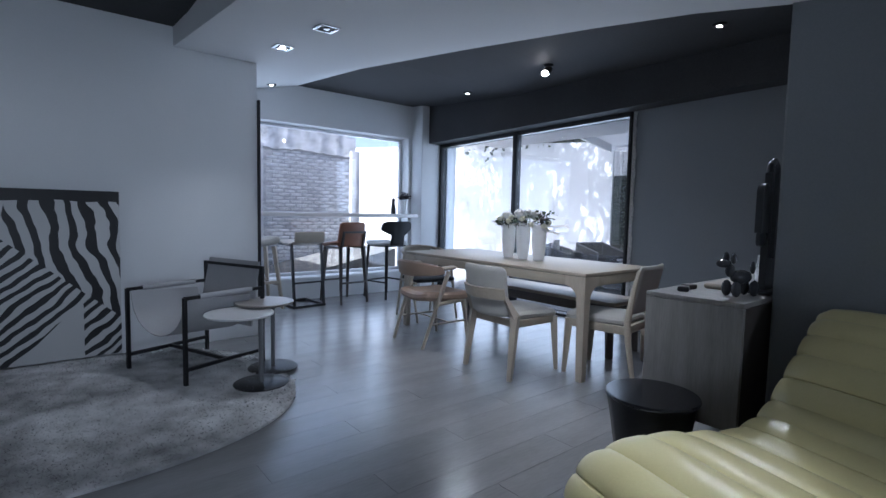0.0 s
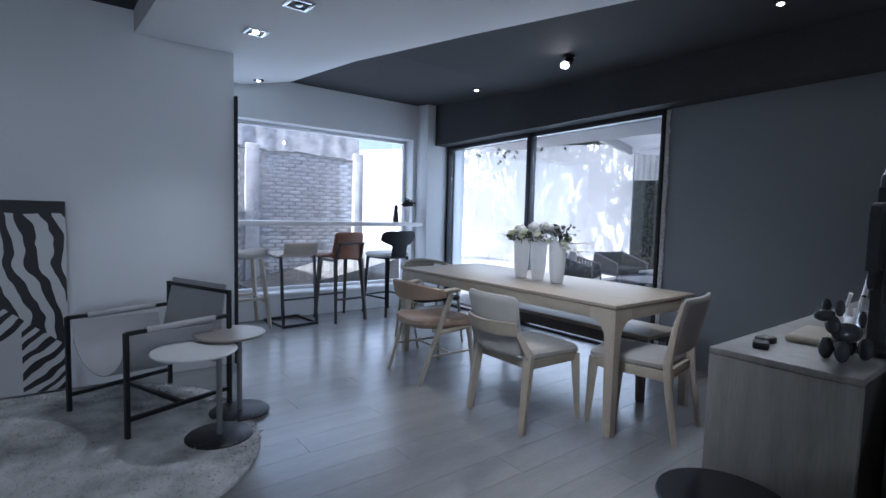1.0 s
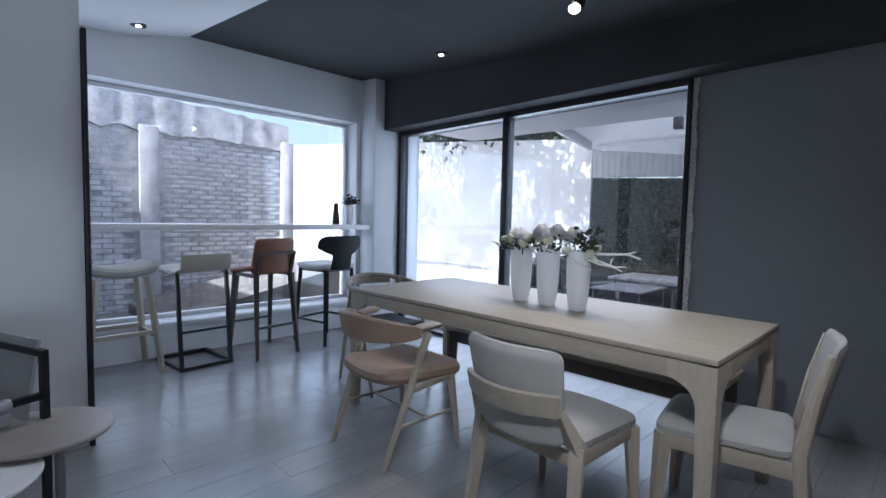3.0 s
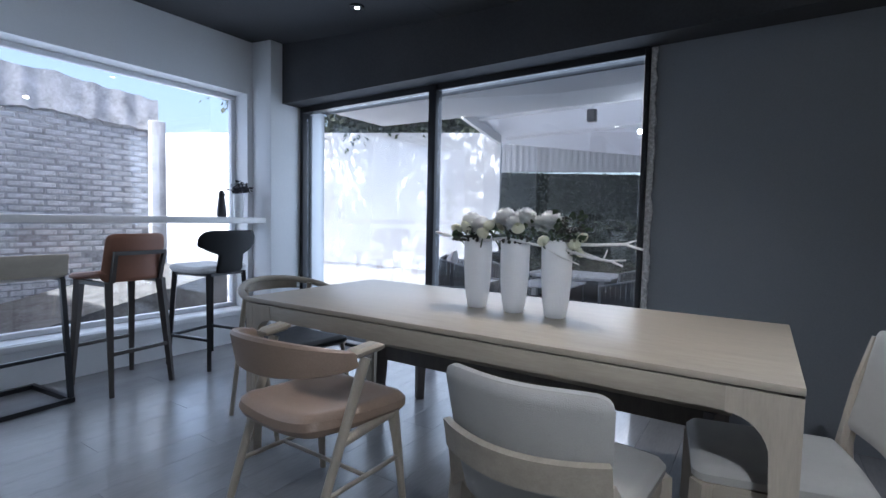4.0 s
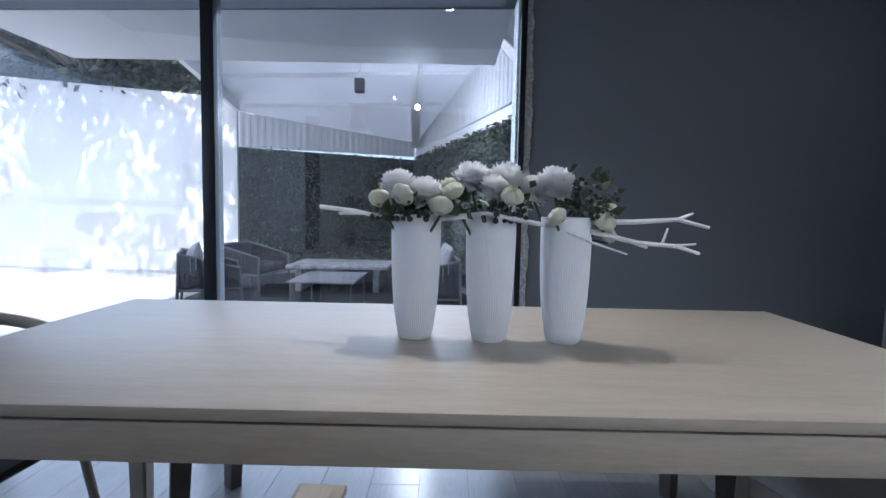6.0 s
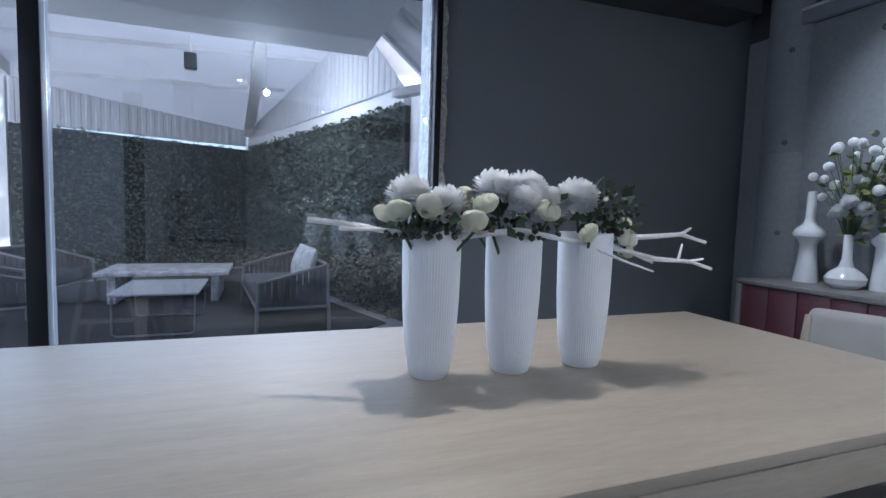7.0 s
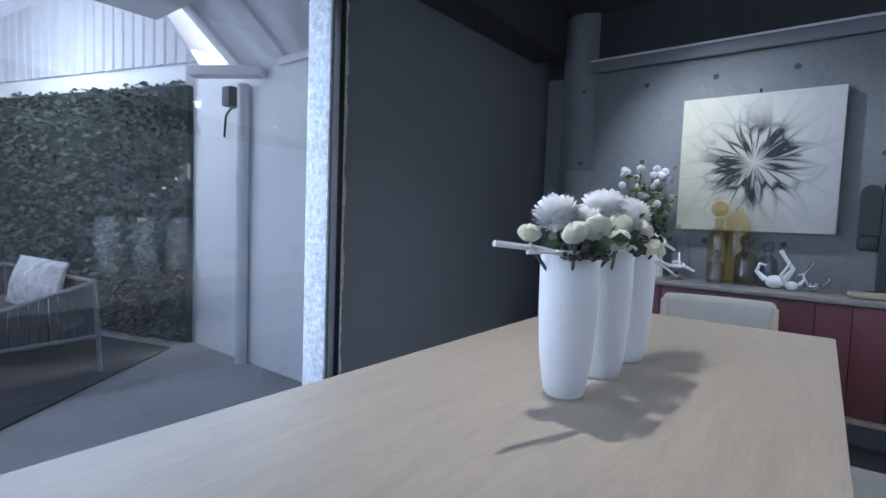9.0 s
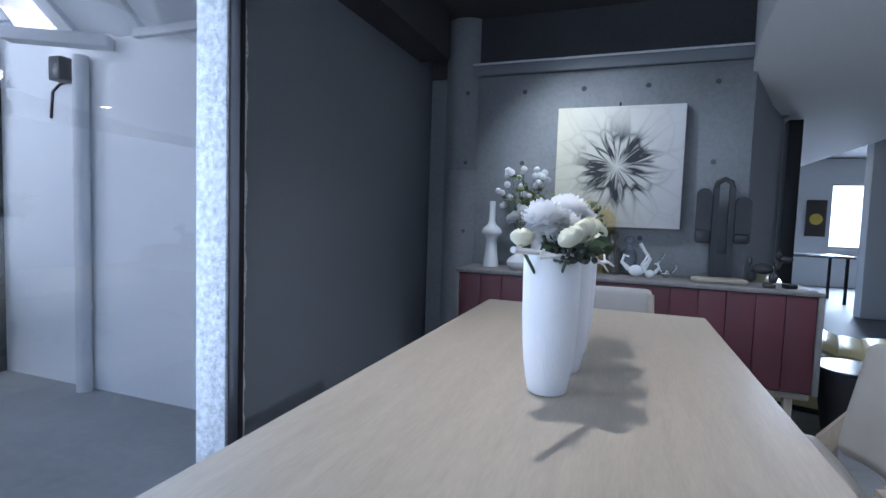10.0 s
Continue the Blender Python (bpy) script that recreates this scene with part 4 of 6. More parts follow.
def stool_shell(m):
    c = thing("bar_stool", m, "bar stool with rust-brown leather shell and dark wooden legs", "stool", "stools along the bar")
    rust = mat("rust_leather", (0.22, 0.09, 0.05), 0.5, var=0.14, scale=8, fine=150, bump=0.12)
    for s in (-1, 1):
        part("leg", rod((s * 0.195, -0.225, 0), (s * 0.165, -0.16, 0.70), 0.013, 0.022, square=True), DARKWOOD, c)
        part("leg", rod((s * 0.195, 0.225, 0), (s * 0.165, 0.16, 0.70), 0.013, 0.022, square=True), DARKWOOD, c)
        part("rail", rod((s * 0.165, -0.16, 0.685), (s * 0.165, 0.16, 0.685), 0.014, square=True), DARKWOOD, c)
        part("back_post", rod((s * 0.15, -0.17, 0.70), (s * 0.155, -0.225, 0.885), 0.014, 0.011, square=True), DARKWOOD, c)
    part("back_bar", rod((-0.166, -0.223, 0.88), (0.166, -0.223, 0.88), 0.012, square=True), DARKWOOD, c)
    part("footrest", rod((-0.184, 0.205, 0.26), (0.184, 0.205, 0.26), 0.011, square=True), DARKWOOD, c)
    part("footrest", rod((-0.184, -0.205, 0.26), (0.184, -0.205, 0.26), 0.011, square=True), DARKWOOD, c)
    part("seat", shell(lambda u, v: ((u - 0.5) * 0.42, -0.17 + 0.40 * v, 0.725 + 0.045 * (2 * u - 1) ** 2 * (1 - v) - 0.01 * v), 22, 20, 0.045, corner=0.25), rust, c)
    part("backrest", shell(lambda u, v: ((2 * u - 1) * (0.20 - 0.02 * v), -0.18 - 0.03 * v + 1.4 * ((2 * u - 1) * 0.2) ** 2 * (1 - 0.4 * v), 0.70 + 0.30 * v), 26, 22, 0.04, corner=0.25), rust, c, "rust-brown leather back")
    return c


def stool_cantilever(m):
    c = thing("bar_stool", m, "pale low-backed bar stool on a black cantilever frame", "stool", "stools along the bar")
    r = 0.013
    for s in (-1, 1):
        part("upright", rod((s * 0.19, -0.21, 0.014), (s * 0.19, -0.14, 0.73), r, square=True), BLACKMETAL, c)
        part("runner", rod((s * 0.19, -0.22, 0.014), (s * 0.19, 0.24, 0.014), 0.014, square=True), BLACKMETAL, c)
        part("seat_arm", rod((s * 0.19, -0.15, 0.735), (s * 0.19, 0.17, 0.735), r, square=True), BLACKMETAL, c)
    part("base_bar", rod((-0.203, 0.24, 0.014), (0.203, 0.24, 0.014), 0.014, square=True), BLACKMETAL, c)
    part("base_bar", rod((-0.203, -0.215, 0.014), (0.203, -0.215, 0.014), 0.014, square=True), BLACKMETAL, c)
    part("footrest", rod((-0.19, -0.183, 0.29), (0.19, -0.183, 0.29), 0.010, square=True), BLACKMETAL, c)
    def seat(u, v):
        if v < 0.28:
            k = v / 0.28
            return ((u - 0.5) * 0.38, -0.225 + 0.02 * k, 0.885 - 0.115 * k)
        k = (v - 0.28) / 0.72
        return ((u - 0.5) * 0.41, -0.205 + 0.41 * k, 0.768 - 0.03 * math.sin(math.pi * min(1, k * 1.2)))
    part("seat", shell(seat, 10, 18, 0.03), mat("pale_veneer", (0.40, 0.35, 0.28), 0.45, var=0.1, scale=6, fine=40, stretch=(1, 6, 1)), c)
    return c


def stool_wood(m):
    c = thing("bar_stool", m, "pale wooden bar stool with a padded saddle seat", "stool", "stools along the bar")
    for s in (-1, 1):
        for q in (-1, 1):
            part("leg", rod((s * 0.235, q * 0.20, 0), (s * 0.165, q * 0.13, 0.72), 0.015, 0.021, square=True), OAKLEG, c)
        part("footrest", rod((s * 0.208, -0.173, 0.28), (s * 0.208, 0.173, 0.28), 0.015, square=True), OAKLEG, c)
    part("footrest", rod((-0.205, 0.17, 0.31), (0.205, 0.17, 0.31), 0.015, square=True), OAKLEG, c)
    part("footrest", rod((-0.205, -0.17, 0.31), (0.205, -0.17, 0.31), 0.015, square=True), OAKLEG, c)
    part("seat", shell(lambda u, v: ((u - 0.5) * 0.47, -0.19 + 0.38 * v, 0.755 + 0.05 * (2 * u - 1) ** 2), 24, 20, 0.075, corner=0.3), LINEN, c, "grey-beige padded seat")
    return c


stool_wing(pose(5.36, 7.225, 0, 0, 0, 10))
stool_shell(pose(4.725, 7.21, 0, 0, 0, 6))
stool_cantilever(pose(4.18, 7.28, 0, 0, 0, 5))
stool_wood(pose(3.66, 7.33, 0, 0, 0, 2))

# ---------------------------------------------------------------- credenza on the concrete wall
cred = thing("credenza", pose(0, 0, 0), "long maroon-fronted credenza with grey wood ends on a pale leg frame", "cabinet")
CX0, CX1, CY0, CY1 = 3.94, 5.93, 2.378, 2.79
part("top", box(CX0, CX1, CY0, CY1, 0.777, 0.80, 0.004), GREYWOOD, cred)
part("body", box(CX0 + 0.03, CX1 - 0.03, CY0, CY1 - 0.03, 0.262, 0.776), DARKWOOD, cred)
part("end_panel", box(CX0, CX0 + 0.028, CY0, CY1, 0.26, 0.776, 0.003), GREYWOOD, cred)
part("end_panel", box(CX1 - 0.028, CX1, CY0, CY1, 0.26, 0.776, 0.003), GREYWOOD, cred)
nd = 14
wdoor = (CX1 - CX0 - 0.06) / nd
for k in range(nd):
    x0 = CX0 + 0.03 + k * wdoor
    part("door", box(x0 + 0.0015, x0 + wdoor - 0.0015, CY1 - 0.028, CY1 - 0.006, 0.27, 0.774, 0.002), MAROON, cred)
part("leg_frame", box(CX0 + 0.03, CX1 - 0.03, CY1 - 0.07, CY1 - 0.03, 0.225, 0.259, 0.003), OAK, cred)
part("leg_frame", box(CX0 + 0.03, CX1 - 0.03, CY0 + 0.03, CY0 + 0.07, 0.225, 0.259, 0.003), OAK, cred)
for x in (CX0 + 0.12, (CX0 + CX1) / 2, CX1 - 0.12):
    for y in (CY0 + 0.05, CY1 - 0.05):
        part("leg", box(x - 0.02, x + 0.02, y - 0.02, y + 0.02, 0, 0.224, 0.003), OAKLEG, cred)

# ---------------------------------------------------------------- vases and flowers on the table
def table_vase(x, y, turn):
    prof = [(0.0, 0.0), (0.036, 0.0), (0.041, 0.005), (0.0455, 0.03), (0.051, 0.065), (0.0552, 0.11), (0.0583, 0.17), (0.0597, 0.25), (0.0597, 0.302), (0.0578, 0.305), (0.0565, 0.302), (0.056, 0.2), (0.045, 0.05), (0.0, 0.03)]
    t = thing("vase", pose(x, y, TZ, 0, 0, turn), "tall white finely ribbed ceramic vase on the table", "vase", "vases on the table")
    part("body", lathe(prof, sides=128, flute=0.0010), VASEWHITE, t)
    ring = [(0.0592 * math.cos(2 * math.pi * k / 64), 0.0592 * math.sin(2 * math.pi * k / 64), 0.3035) for k in range(64)]
    part("rim", tube(ring, 0.0022, sides=8, closed=True), VASEWHITE, t)
    return t


VASES = [(5.065, 4.727), (5.052, 4.544), (5.050, 4.362)]
for k, (vx, vy) in enumerate(VASES):
    table_vase(vx, vy, 40 * k)


def mum_mesh(seed):
    """A shaggy round bloom of many narrow bent petals."""
    rnd = random.Random(seed)
    b = bmesh.new()
    ball((0, 0, 0), 0.034, bm=b, sub=2)
    for k in range(820):
        z = 1 - 1.7 * (k + 0.5) / 820
        a = k * 2.399963
        r = math.sqrt(max(0, 1 - z * z))
        d = Vector((r * math.cos(a), r * math.sin(a), z))
        d = (d + Vector((rnd.uniform(-0.2, 0.2), rnd.uniform(-0.2, 0.2), rnd.uniform(-0.1, 0.2)))).normalized()
        s = d.cross(Vector((0, 0, 1)) if abs(d.z) < 0.95 else Vector((1, 0, 0))).normalized()
        u = s.cross(d)
        L = 0.050 * rnd.uniform(0.72, 1.05)
        w = 0.0048
        p0, p1, p2 = d * 0.016, d * L * 0.8 + u * 0.001, d * L + u * 0.004
        v = [b.verts.new(q) for q in (p0 - s * w * 0.5, p0 + s * w * 0.5, p1 + s * w, p1 - s * w, p2 + s * w * 0.5, p2 - s * w * 0.5)]
        b.faces.new((v[0], v[1], v[2], v[3])), b.faces.new((v[3], v[2], v[4], v[5]))
    return mesh_of(b, "white_bloom", PETAL)


def cup_mesh(seed):
    """A closed round bloom of overlapping cupped petals."""
    rnd = random.Random(seed)
    b = bmesh.new()
    for ring, (n, R, H, op) in enumerate(((3, 0.014, 0.044, 0.0), (5, 0.022, 0.046, 0.0), (6, 0.028, 0.046, 0.1), (7, 0.033, 0.042, 0.25))):
        for k in range(n):
            a0 = 2 * math.pi * (k + 0.4 * ring) / n + rnd.uniform(-0.1, 0.1)
            half = math.pi / n * 1.35

            def f(u, v, a0=a0, half=half, R=R, H=H, op=op):
                a = a0 + (2 * u - 1) * half * (1 - 0.55 * v * v)
                r = R * math.sin(math.pi * (0.12 + (0.74 - 0.3 * op) * v)) * (1 + 0.15 * op * v)
                return (r * math.cos(a), r * math.sin(a), -0.02 + H * v - 0.006 * (2 * u - 1) ** 2 * v)
            shell(f, 5, 5, 0.0016, bm=b, round_edge=False)
    return mesh_of(b, "cream_bloom", CREAM)


MUMS, CUPS = [mum_mesh(s) for s in (1, 2, 3)], [cup_mesh(s) for s in (1, 2)]


def bouquet(x, y, mums, cups, leaves, berries, twigs, label, seed):
    """Blooms, leaves, berries and twigs in one vase; places in metres from the vase's rim centre."""
    rnd = random.Random(seed)
    z0 = TZ + 0.275
    t = thing("bouquet", pose(x, y, z0), label, "flowers", "bouquets in the vases")
    for k, (px, py, pz, s) in enumerate(mums):
        piece("white_bloom", MUMS[k % 3], t, pose(px, py, pz - 0.008, rnd.uniform(-25, 25), rnd.uniform(-25, 25), rnd.uniform(0, 360)) @ Matrix.Diagonal((s * 1.06, s * 1.06, s * 0.92, 1)))
    for k, (px, py, pz, s) in enumerate(cups):
        piece("cream_bloom", CUPS[k % 2], t, pose(px, py, pz, rnd.uniform(-40, 40), rnd.uniform(-60, 10), rnd.uniform(0, 360)) @ Matrix.Scale(s * 0.80, 4))
    b = bmesh.new()
    for px, py, pz in [m[:3] for m in mums] + [c[:3] for c in cups]:
        tube([(px * 0.2, py * 0.2, -0.12), (px * 0.5, py * 0.5, -0.02), (px, py, pz - 0.02)], 0.0035, bm=b, sides=6)
    part("stem_bundle", b, LEAF, t)["kind"] = "stuff"
    pts = []
    for cx, cy, cz, n, r in leaves:
        for _ in range(n):
            d = Vector((rnd.gauss(0, 1), rnd.gauss(0, 1), rnd.gauss(0, 0.7))).normalized()
            q = Vector((cx, cy, cz + 0.015)) + d * r * rnd.uniform(0.2, 1)
            q.z = max(q.z, 0.045 if math.hypot(q.x, q.y) > 0.04 else q.z)
            pts.append((q, d + Vector((0, 0, 0.45))))
    part("foliage", leaf_cloud(pts[::2], 0.034, seed=seed), LEAF, t)["kind"] = "stuff"
    b = bmesh.new()
    for cx, cy, cz, n, r in berries:
        for _ in range(n):
            d = Vector((rnd.gauss(0, 1), rnd.gauss(0, 1), rnd.gauss(0, 0.7))).normalized() * r * rnd.random() ** 0.5
            ball((cx + d.x, cy + d.y, max(cz + d.z, 0.01) + 0.01), rnd.uniform(0.0055, 0.0085), bm=b, sub=1)
    part("berry_cluster", b, BERRY, t)["kind"] = "stuff"
    for pts2, r in twigs:
        part("twig", tube(pts2, [r * (1 - 0.45 * i / (len(pts2) - 1)) for i in range(len(pts2))], sides=7), TWIG, t)
    return t


bouquet(*VASES[0], [(0.015, 0.045, 0.105, 1.0), (-0.015, -0.02, 0.085, 1.0)],
        [(-0.045, 0.085, 0.065, 1.0), (-0.065, 0.03, 0.075, 1.05), (-0.075, -0.06, 0.05, 1.05), (0.03, -0.075, 0.10, 1.0), (0.05, 0.09, 0.06, 0.9)],
        [(-0.03, 0.03, 0.03, 40, 0.06), (0.03, -0.03, 0.04, 30, 0.06)], [(-0.05, 0.015, 0.02, 60, 0.055), (-0.04, 0.075, 0.005, 25, 0.04)],
        [([(0.035, 0.245, 0.045), (0.0, 0.15, 0.036), (-0.04, 0.08, 0.022), (-0.02, -0.06, 0.028), (0.0, -0.2, 0.02)], 0.006), ([(0.0, 0.155, 0.033), (-0.01, 0.20, 0.045)], 0.005),
         ([(0.0, 0.19, 0.03), (-0.03, 0.1, 0.03), (-0.03, -0.05, 0.012)], 0.004)],
        "white mums and cream ranunculus with dark berries and pale twigs", 11)
bouquet(*VASES[1], [(0.0, 0.05, 0.125, 1.0), (0.02, -0.035, 0.125, 1.0), (-0.03, 0.0, 0.10, 0.8)],
        [(-0.055, 0.095, 0.085, 1.0), (-0.065, -0.04, 0.075, 1.0), (0.05, 0.09, 0.08, 0.9)],
        [(-0.03, 0.04, 0.04, 60, 0.07), (0.0, -0.06, 0.05, 40, 0.06)], [(-0.04, -0.02, 0.02, 50, 0.06)],
        [([(-0.04, 0.14, 0.02), (-0.06, 0.02, 0.035), (-0.05, -0.12, 0.012), (-0.02, -0.26, 0.0), (0.0, -0.38, -0.04)], 0.007), ([(-0.045, -0.14, 0.01), (-0.08, -0.22, -0.025), (-0.09, -0.3, -0.05)], 0.004)],
        "white mums and a cream ranunculus with leaves and pale twigs", 12)
bouquet(*VASES[2], [(0.0, 0.03, 0.115, 1.0), (0.03, 0.08, 0.10, 0.85)],
        [(-0.06, 0.035, 0.03, 0.9), (-0.04, -0.08, 0.02, 0.95), (0.0, -0.10, 0.045, 0.9), (-0.02, -0.095, -0.01, 0.8)],
        [(0.0, -0.05, 0.07, 90, 0.075), (-0.02, -0.02, 0.04, 40, 0.06), (0.02, -0.10, 0.10, 10, 0.05)], [(-0.02, -0.05, 0.06, 70, 0.065)],
        [([(0.0, -0.05, 0.02), (-0.01, -0.16, 0.022), (-0.02, -0.26, 0.030), (-0.03, -0.33, 0.012)], 0.0075), ([(-0.02, -0.26, 0.03), (-0.01, -0.30, 0.045)], 0.005),
         ([(-0.03, -0.04, 0.0), (-0.06, -0.15, -0.025), (-0.085, -0.23, -0.03), (-0.10, -0.275, -0.045)], 0.0065), ([(-0.085, -0.22, -0.03), (-0.07, -0.28, -0.025)], 0.0045), ([(-0.075, -0.20, -0.03), (-0.07, -0.215, 0.01)], 0.004)],
        "white mum and cream ranunculus with dark leaves and forked pale twigs", 13)

# ---------------------------------------------------------------- things on the credenza
CZ = 0.80
CYM = 2.60


def simple(name, b, material, m, label, category, group=""):
    ob = part(name, b, material)
    ob.matrix_basis = m
    return tagged(ob, label, category, group)


simple("tall_vase", lathe([(0, 0), (0.055, 0), (0.055, 0.01), (0.042, 0.10), (0.036, 0.18), (0.045, 0.205), (0.068, 0.225), (0.07, 0.24), (0.06, 0.26), (0.03, 0.285), (0.022, 0.31), (0.02, 0.44), (0.017, 0.443), (0.0, 0.43)]), GLOSSWHITE, pose(5.765, 2.53, CZ), "tall waisted white ceramic vase on the credenza", "vase")
simple("bottle_vase", lathe([(0, 0), (0.05, 0), (0.075, 0.02), (0.08, 0.045), (0.065, 0.07), (0.03, 0.095), (0.02, 0.13), (0.018, 0.24), (0.016, 0.243), (0, 0.23)]), GLOSSWHITE, pose(5.565, 2.57, CZ), "squat white glazed vase with a long neck", "vase")
simple("tall_vase", lathe([(0, 0), (0.05, 0), (0.05, 0.01), (0.04, 0.13), (0.038, 0.19), (0.055, 0.21), (0.056, 0.225), (0.03, 0.25), (0.018, 0.28), (0.016, 0.40), (0.012, 0.403), (0, 0.39)]), GLOSSWHITE, pose(5.465, 2.48, CZ), "slim white ceramic vase with a collar", "vase")

fl = thing("dried_bouquet", pose(5.565, 2.57, CZ + 0.235), "pale round blooms with green leaves in a white vase", "flowers")
rnd = random.Random(21)
b, lv = bmesh.new(), []
bloom = mesh_of(ball((0, 0, 0), 0.021), "round_bloom", PETAL)
for k in range(30):
    p = Vector((rnd.uniform(-0.17, 0.17), rnd.uniform(-0.07, 0.07), rnd.uniform(0.17, 0.42)))
    p.x += 0.06 * (p.z - 0.3)
    piece("round_bloom", bloom, fl, Matrix.Translation(p) @ Matrix.Scale(rnd.uniform(0.85, 1.2), 4))
    tube([(0, 0, -0.05), tuple(p * 0.5 + Vector((0, 0, 0.03))), tuple(p)], 0.0018, bm=b, sides=5)
for k in range(130):
    d = Vector((rnd.gauss(-0.06, 0.07), rnd.gauss(0, 0.04), rnd.gauss(0.20, 0.09)))
    lv.append((d, Vector((rnd.uniform(-1, 1), rnd.uniform(-1, 1), 0.5))))
part("stem_bundle", b, LEAF, fl)["kind"] = "stuff"
part("foliage", leaf_cloud(lv, 0.045, seed=3), leaf_mat("mixed_leaf", (0.04, 0.06, 0.03), (0.30, 0.34, 0.10)), fl)
for k, (px, py, pz) in enumerate(((0.03, 0.03, 0.11), (-0.02, 0.05, 0.15), (0.06, 0.0, 0.09), (-0.06, 0.02, 0.12))):
    piece("white_bloom", MUMS[k % 3], fl, pose(px, py, pz, 20, 10, 50 * k) @ Matrix.Scale(0.75, 4))


AMBER, SMOKE, CLEAR = pane_glass("amber_glass", (0.95, 0.87, 0.64), 0.10), pane_glass("smoked_glass", (0.76, 0.78, 0.82), 0.10), pane_glass("clear_glass", (0.95, 0.96, 0.98), 0.08)


def stoppered(x, y, h, r, material, label):
    t = thing("glass_bottle", pose(x, y, CZ), label, "bottle", "glass bottles on the credenza")
    body = part("body", lathe([(0, 0), (r * 0.95, 0), (r, 0.01), (r, h * 0.52), (r * 0.85, h * 0.60), (r * 0.38, h * 0.66), (r * 0.36, h * 0.76), (0, h * 0.76)], sides=28), material, t)
    part("stopper", ball((0, 0, h * 0.87), h * 0.125 if h < 0.3 else r * 0.85, sub=3), material, body)
    return t


stoppered(5.13, 2.49, 0.48, 0.052, AMBER, "tall amber glass bottle with a ball stopper")
stoppered(4.985, 2.50, 0.28, 0.055, SMOKE, "broad smoked glass bottle with a ball stopper")
stoppered(5.115, 2.60, 0.19, 0.042, SMOKE, "short smoked glass bottle with a ball stopper")
stoppered(4.885, 2.47, 0.25, 0.050, SMOKE, "smoked glass bottle with a ball stopper")
jug = thing("glass_bottle", pose(5.035, 2.45, CZ), "broad-shouldered amber glass bottle on the credenza", "bottle", "glass bottles on the credenza")
part("body", lathe([(0, 0), (0.05, 0), (0.055, 0.012), (0.058, 0.20), (0.062, 0.30), (0.055, 0.36), (0.03, 0.395), (0.018, 0.405), (0.018, 0.43), (0, 0.43)], sides=28), AMBER, jug)
dome = thing("glass_oil_lamp", pose(5.32, 2.58, CZ), "clear glass dome lamp with a silver cap on the credenza", "lamp")
part("dome", lathe([(0.05, 0), (0.068, 0.05), (0.072, 0.12), (0.06, 0.21), (0.035, 0.26), (0.012, 0.28), (0.0, 0.282)], sides=28), CLEAR, dome)
part("reservoir", lathe([(0, 0.002), (0.03, 0.002), (0.034, 0.03), (0.02, 0.05), (0, 0.055)], sides=20), CHROME, dome)
part("cap", ball((0, 0, 0.10), 0.028, squash=(1, 1, 0.5)), GLOSSWHITE, dome)


def figurine(x, y, s, material, label, seed, m=None):
    """A small abstract ceramic figure: a rounded body with two upward curls."""
    b = ball((0, 0, 0.042 * s), 0.042 * s, sub=3, squash=(1.25, 0.75, 1.0))
    tube([(0.05 * s, 0, 0.06 * s), (0.09 * s, 0, 0.13 * s), (0.05 * s, 0, 0.19 * s), (0.02 * s, 0, 0.24 * s)], [0.022 * s, 0.014 * s, 0.011 * s, 0.013 * s], bm=b)
    tube([(-0.05 * s, 0, 0.05 * s), (-0.10 * s, 0, 0.10 * s), (-0.085 * s, 0, 0.15 * s), (-0.05 * s, 0, 0.14 * s)], [0.02 * s, 0.013 * s, 0.010 * s, 0.007 * s], bm=b)
    return simple("figurine", b, material, pose(x, y, CZ, 0, 0, seed), label, "ornament")


figurine(4.765, 2.60, 0.6, GLOSSWHITE, "small white glazed curling figurine on the credenza", 30)
figurine(4.84, 2.56, 0.85, GLOSSWHITE, "white glazed curling figurine on the credenza", 175)
figurine(4.67, 2.54, 0.62, CHROME, "small silver curling figurine on the credenza", 20)
def balloon_dog(m, material, label):
    b = ball((0, 0, 0.085), 0.032, sub=3, squash=(1.7, 1, 1))
    for dx in (-0.048, 0.048):
        for dy in (-0.024, 0.024):
            ball((dx * 1.1, dy, 0.036), 0.022, bm=b, sub=2, squash=(0.95, 0.95, 1.65))
    ball((0.066, 0, 0.115), 0.023, bm=b, sub=2, squash=(0.9, 0.9, 1.3))
    ball((0.105, 0, 0.147), 0.022, bm=b, sub=2, squash=(1.8, 0.95, 0.9))
    for dy in (-0.02, 0.02):
        ball((0.07, dy, 0.17), 0.017, bm=b, sub=2, squash=(0.8, 0.8, 1.5))
    ball((-0.068, 0, 0.125), 0.013, bm=b, sub=2, squash=(0.9, 0.9, 2.2))
    return simple("dog_figurine", b, material, m, label, "ornament")


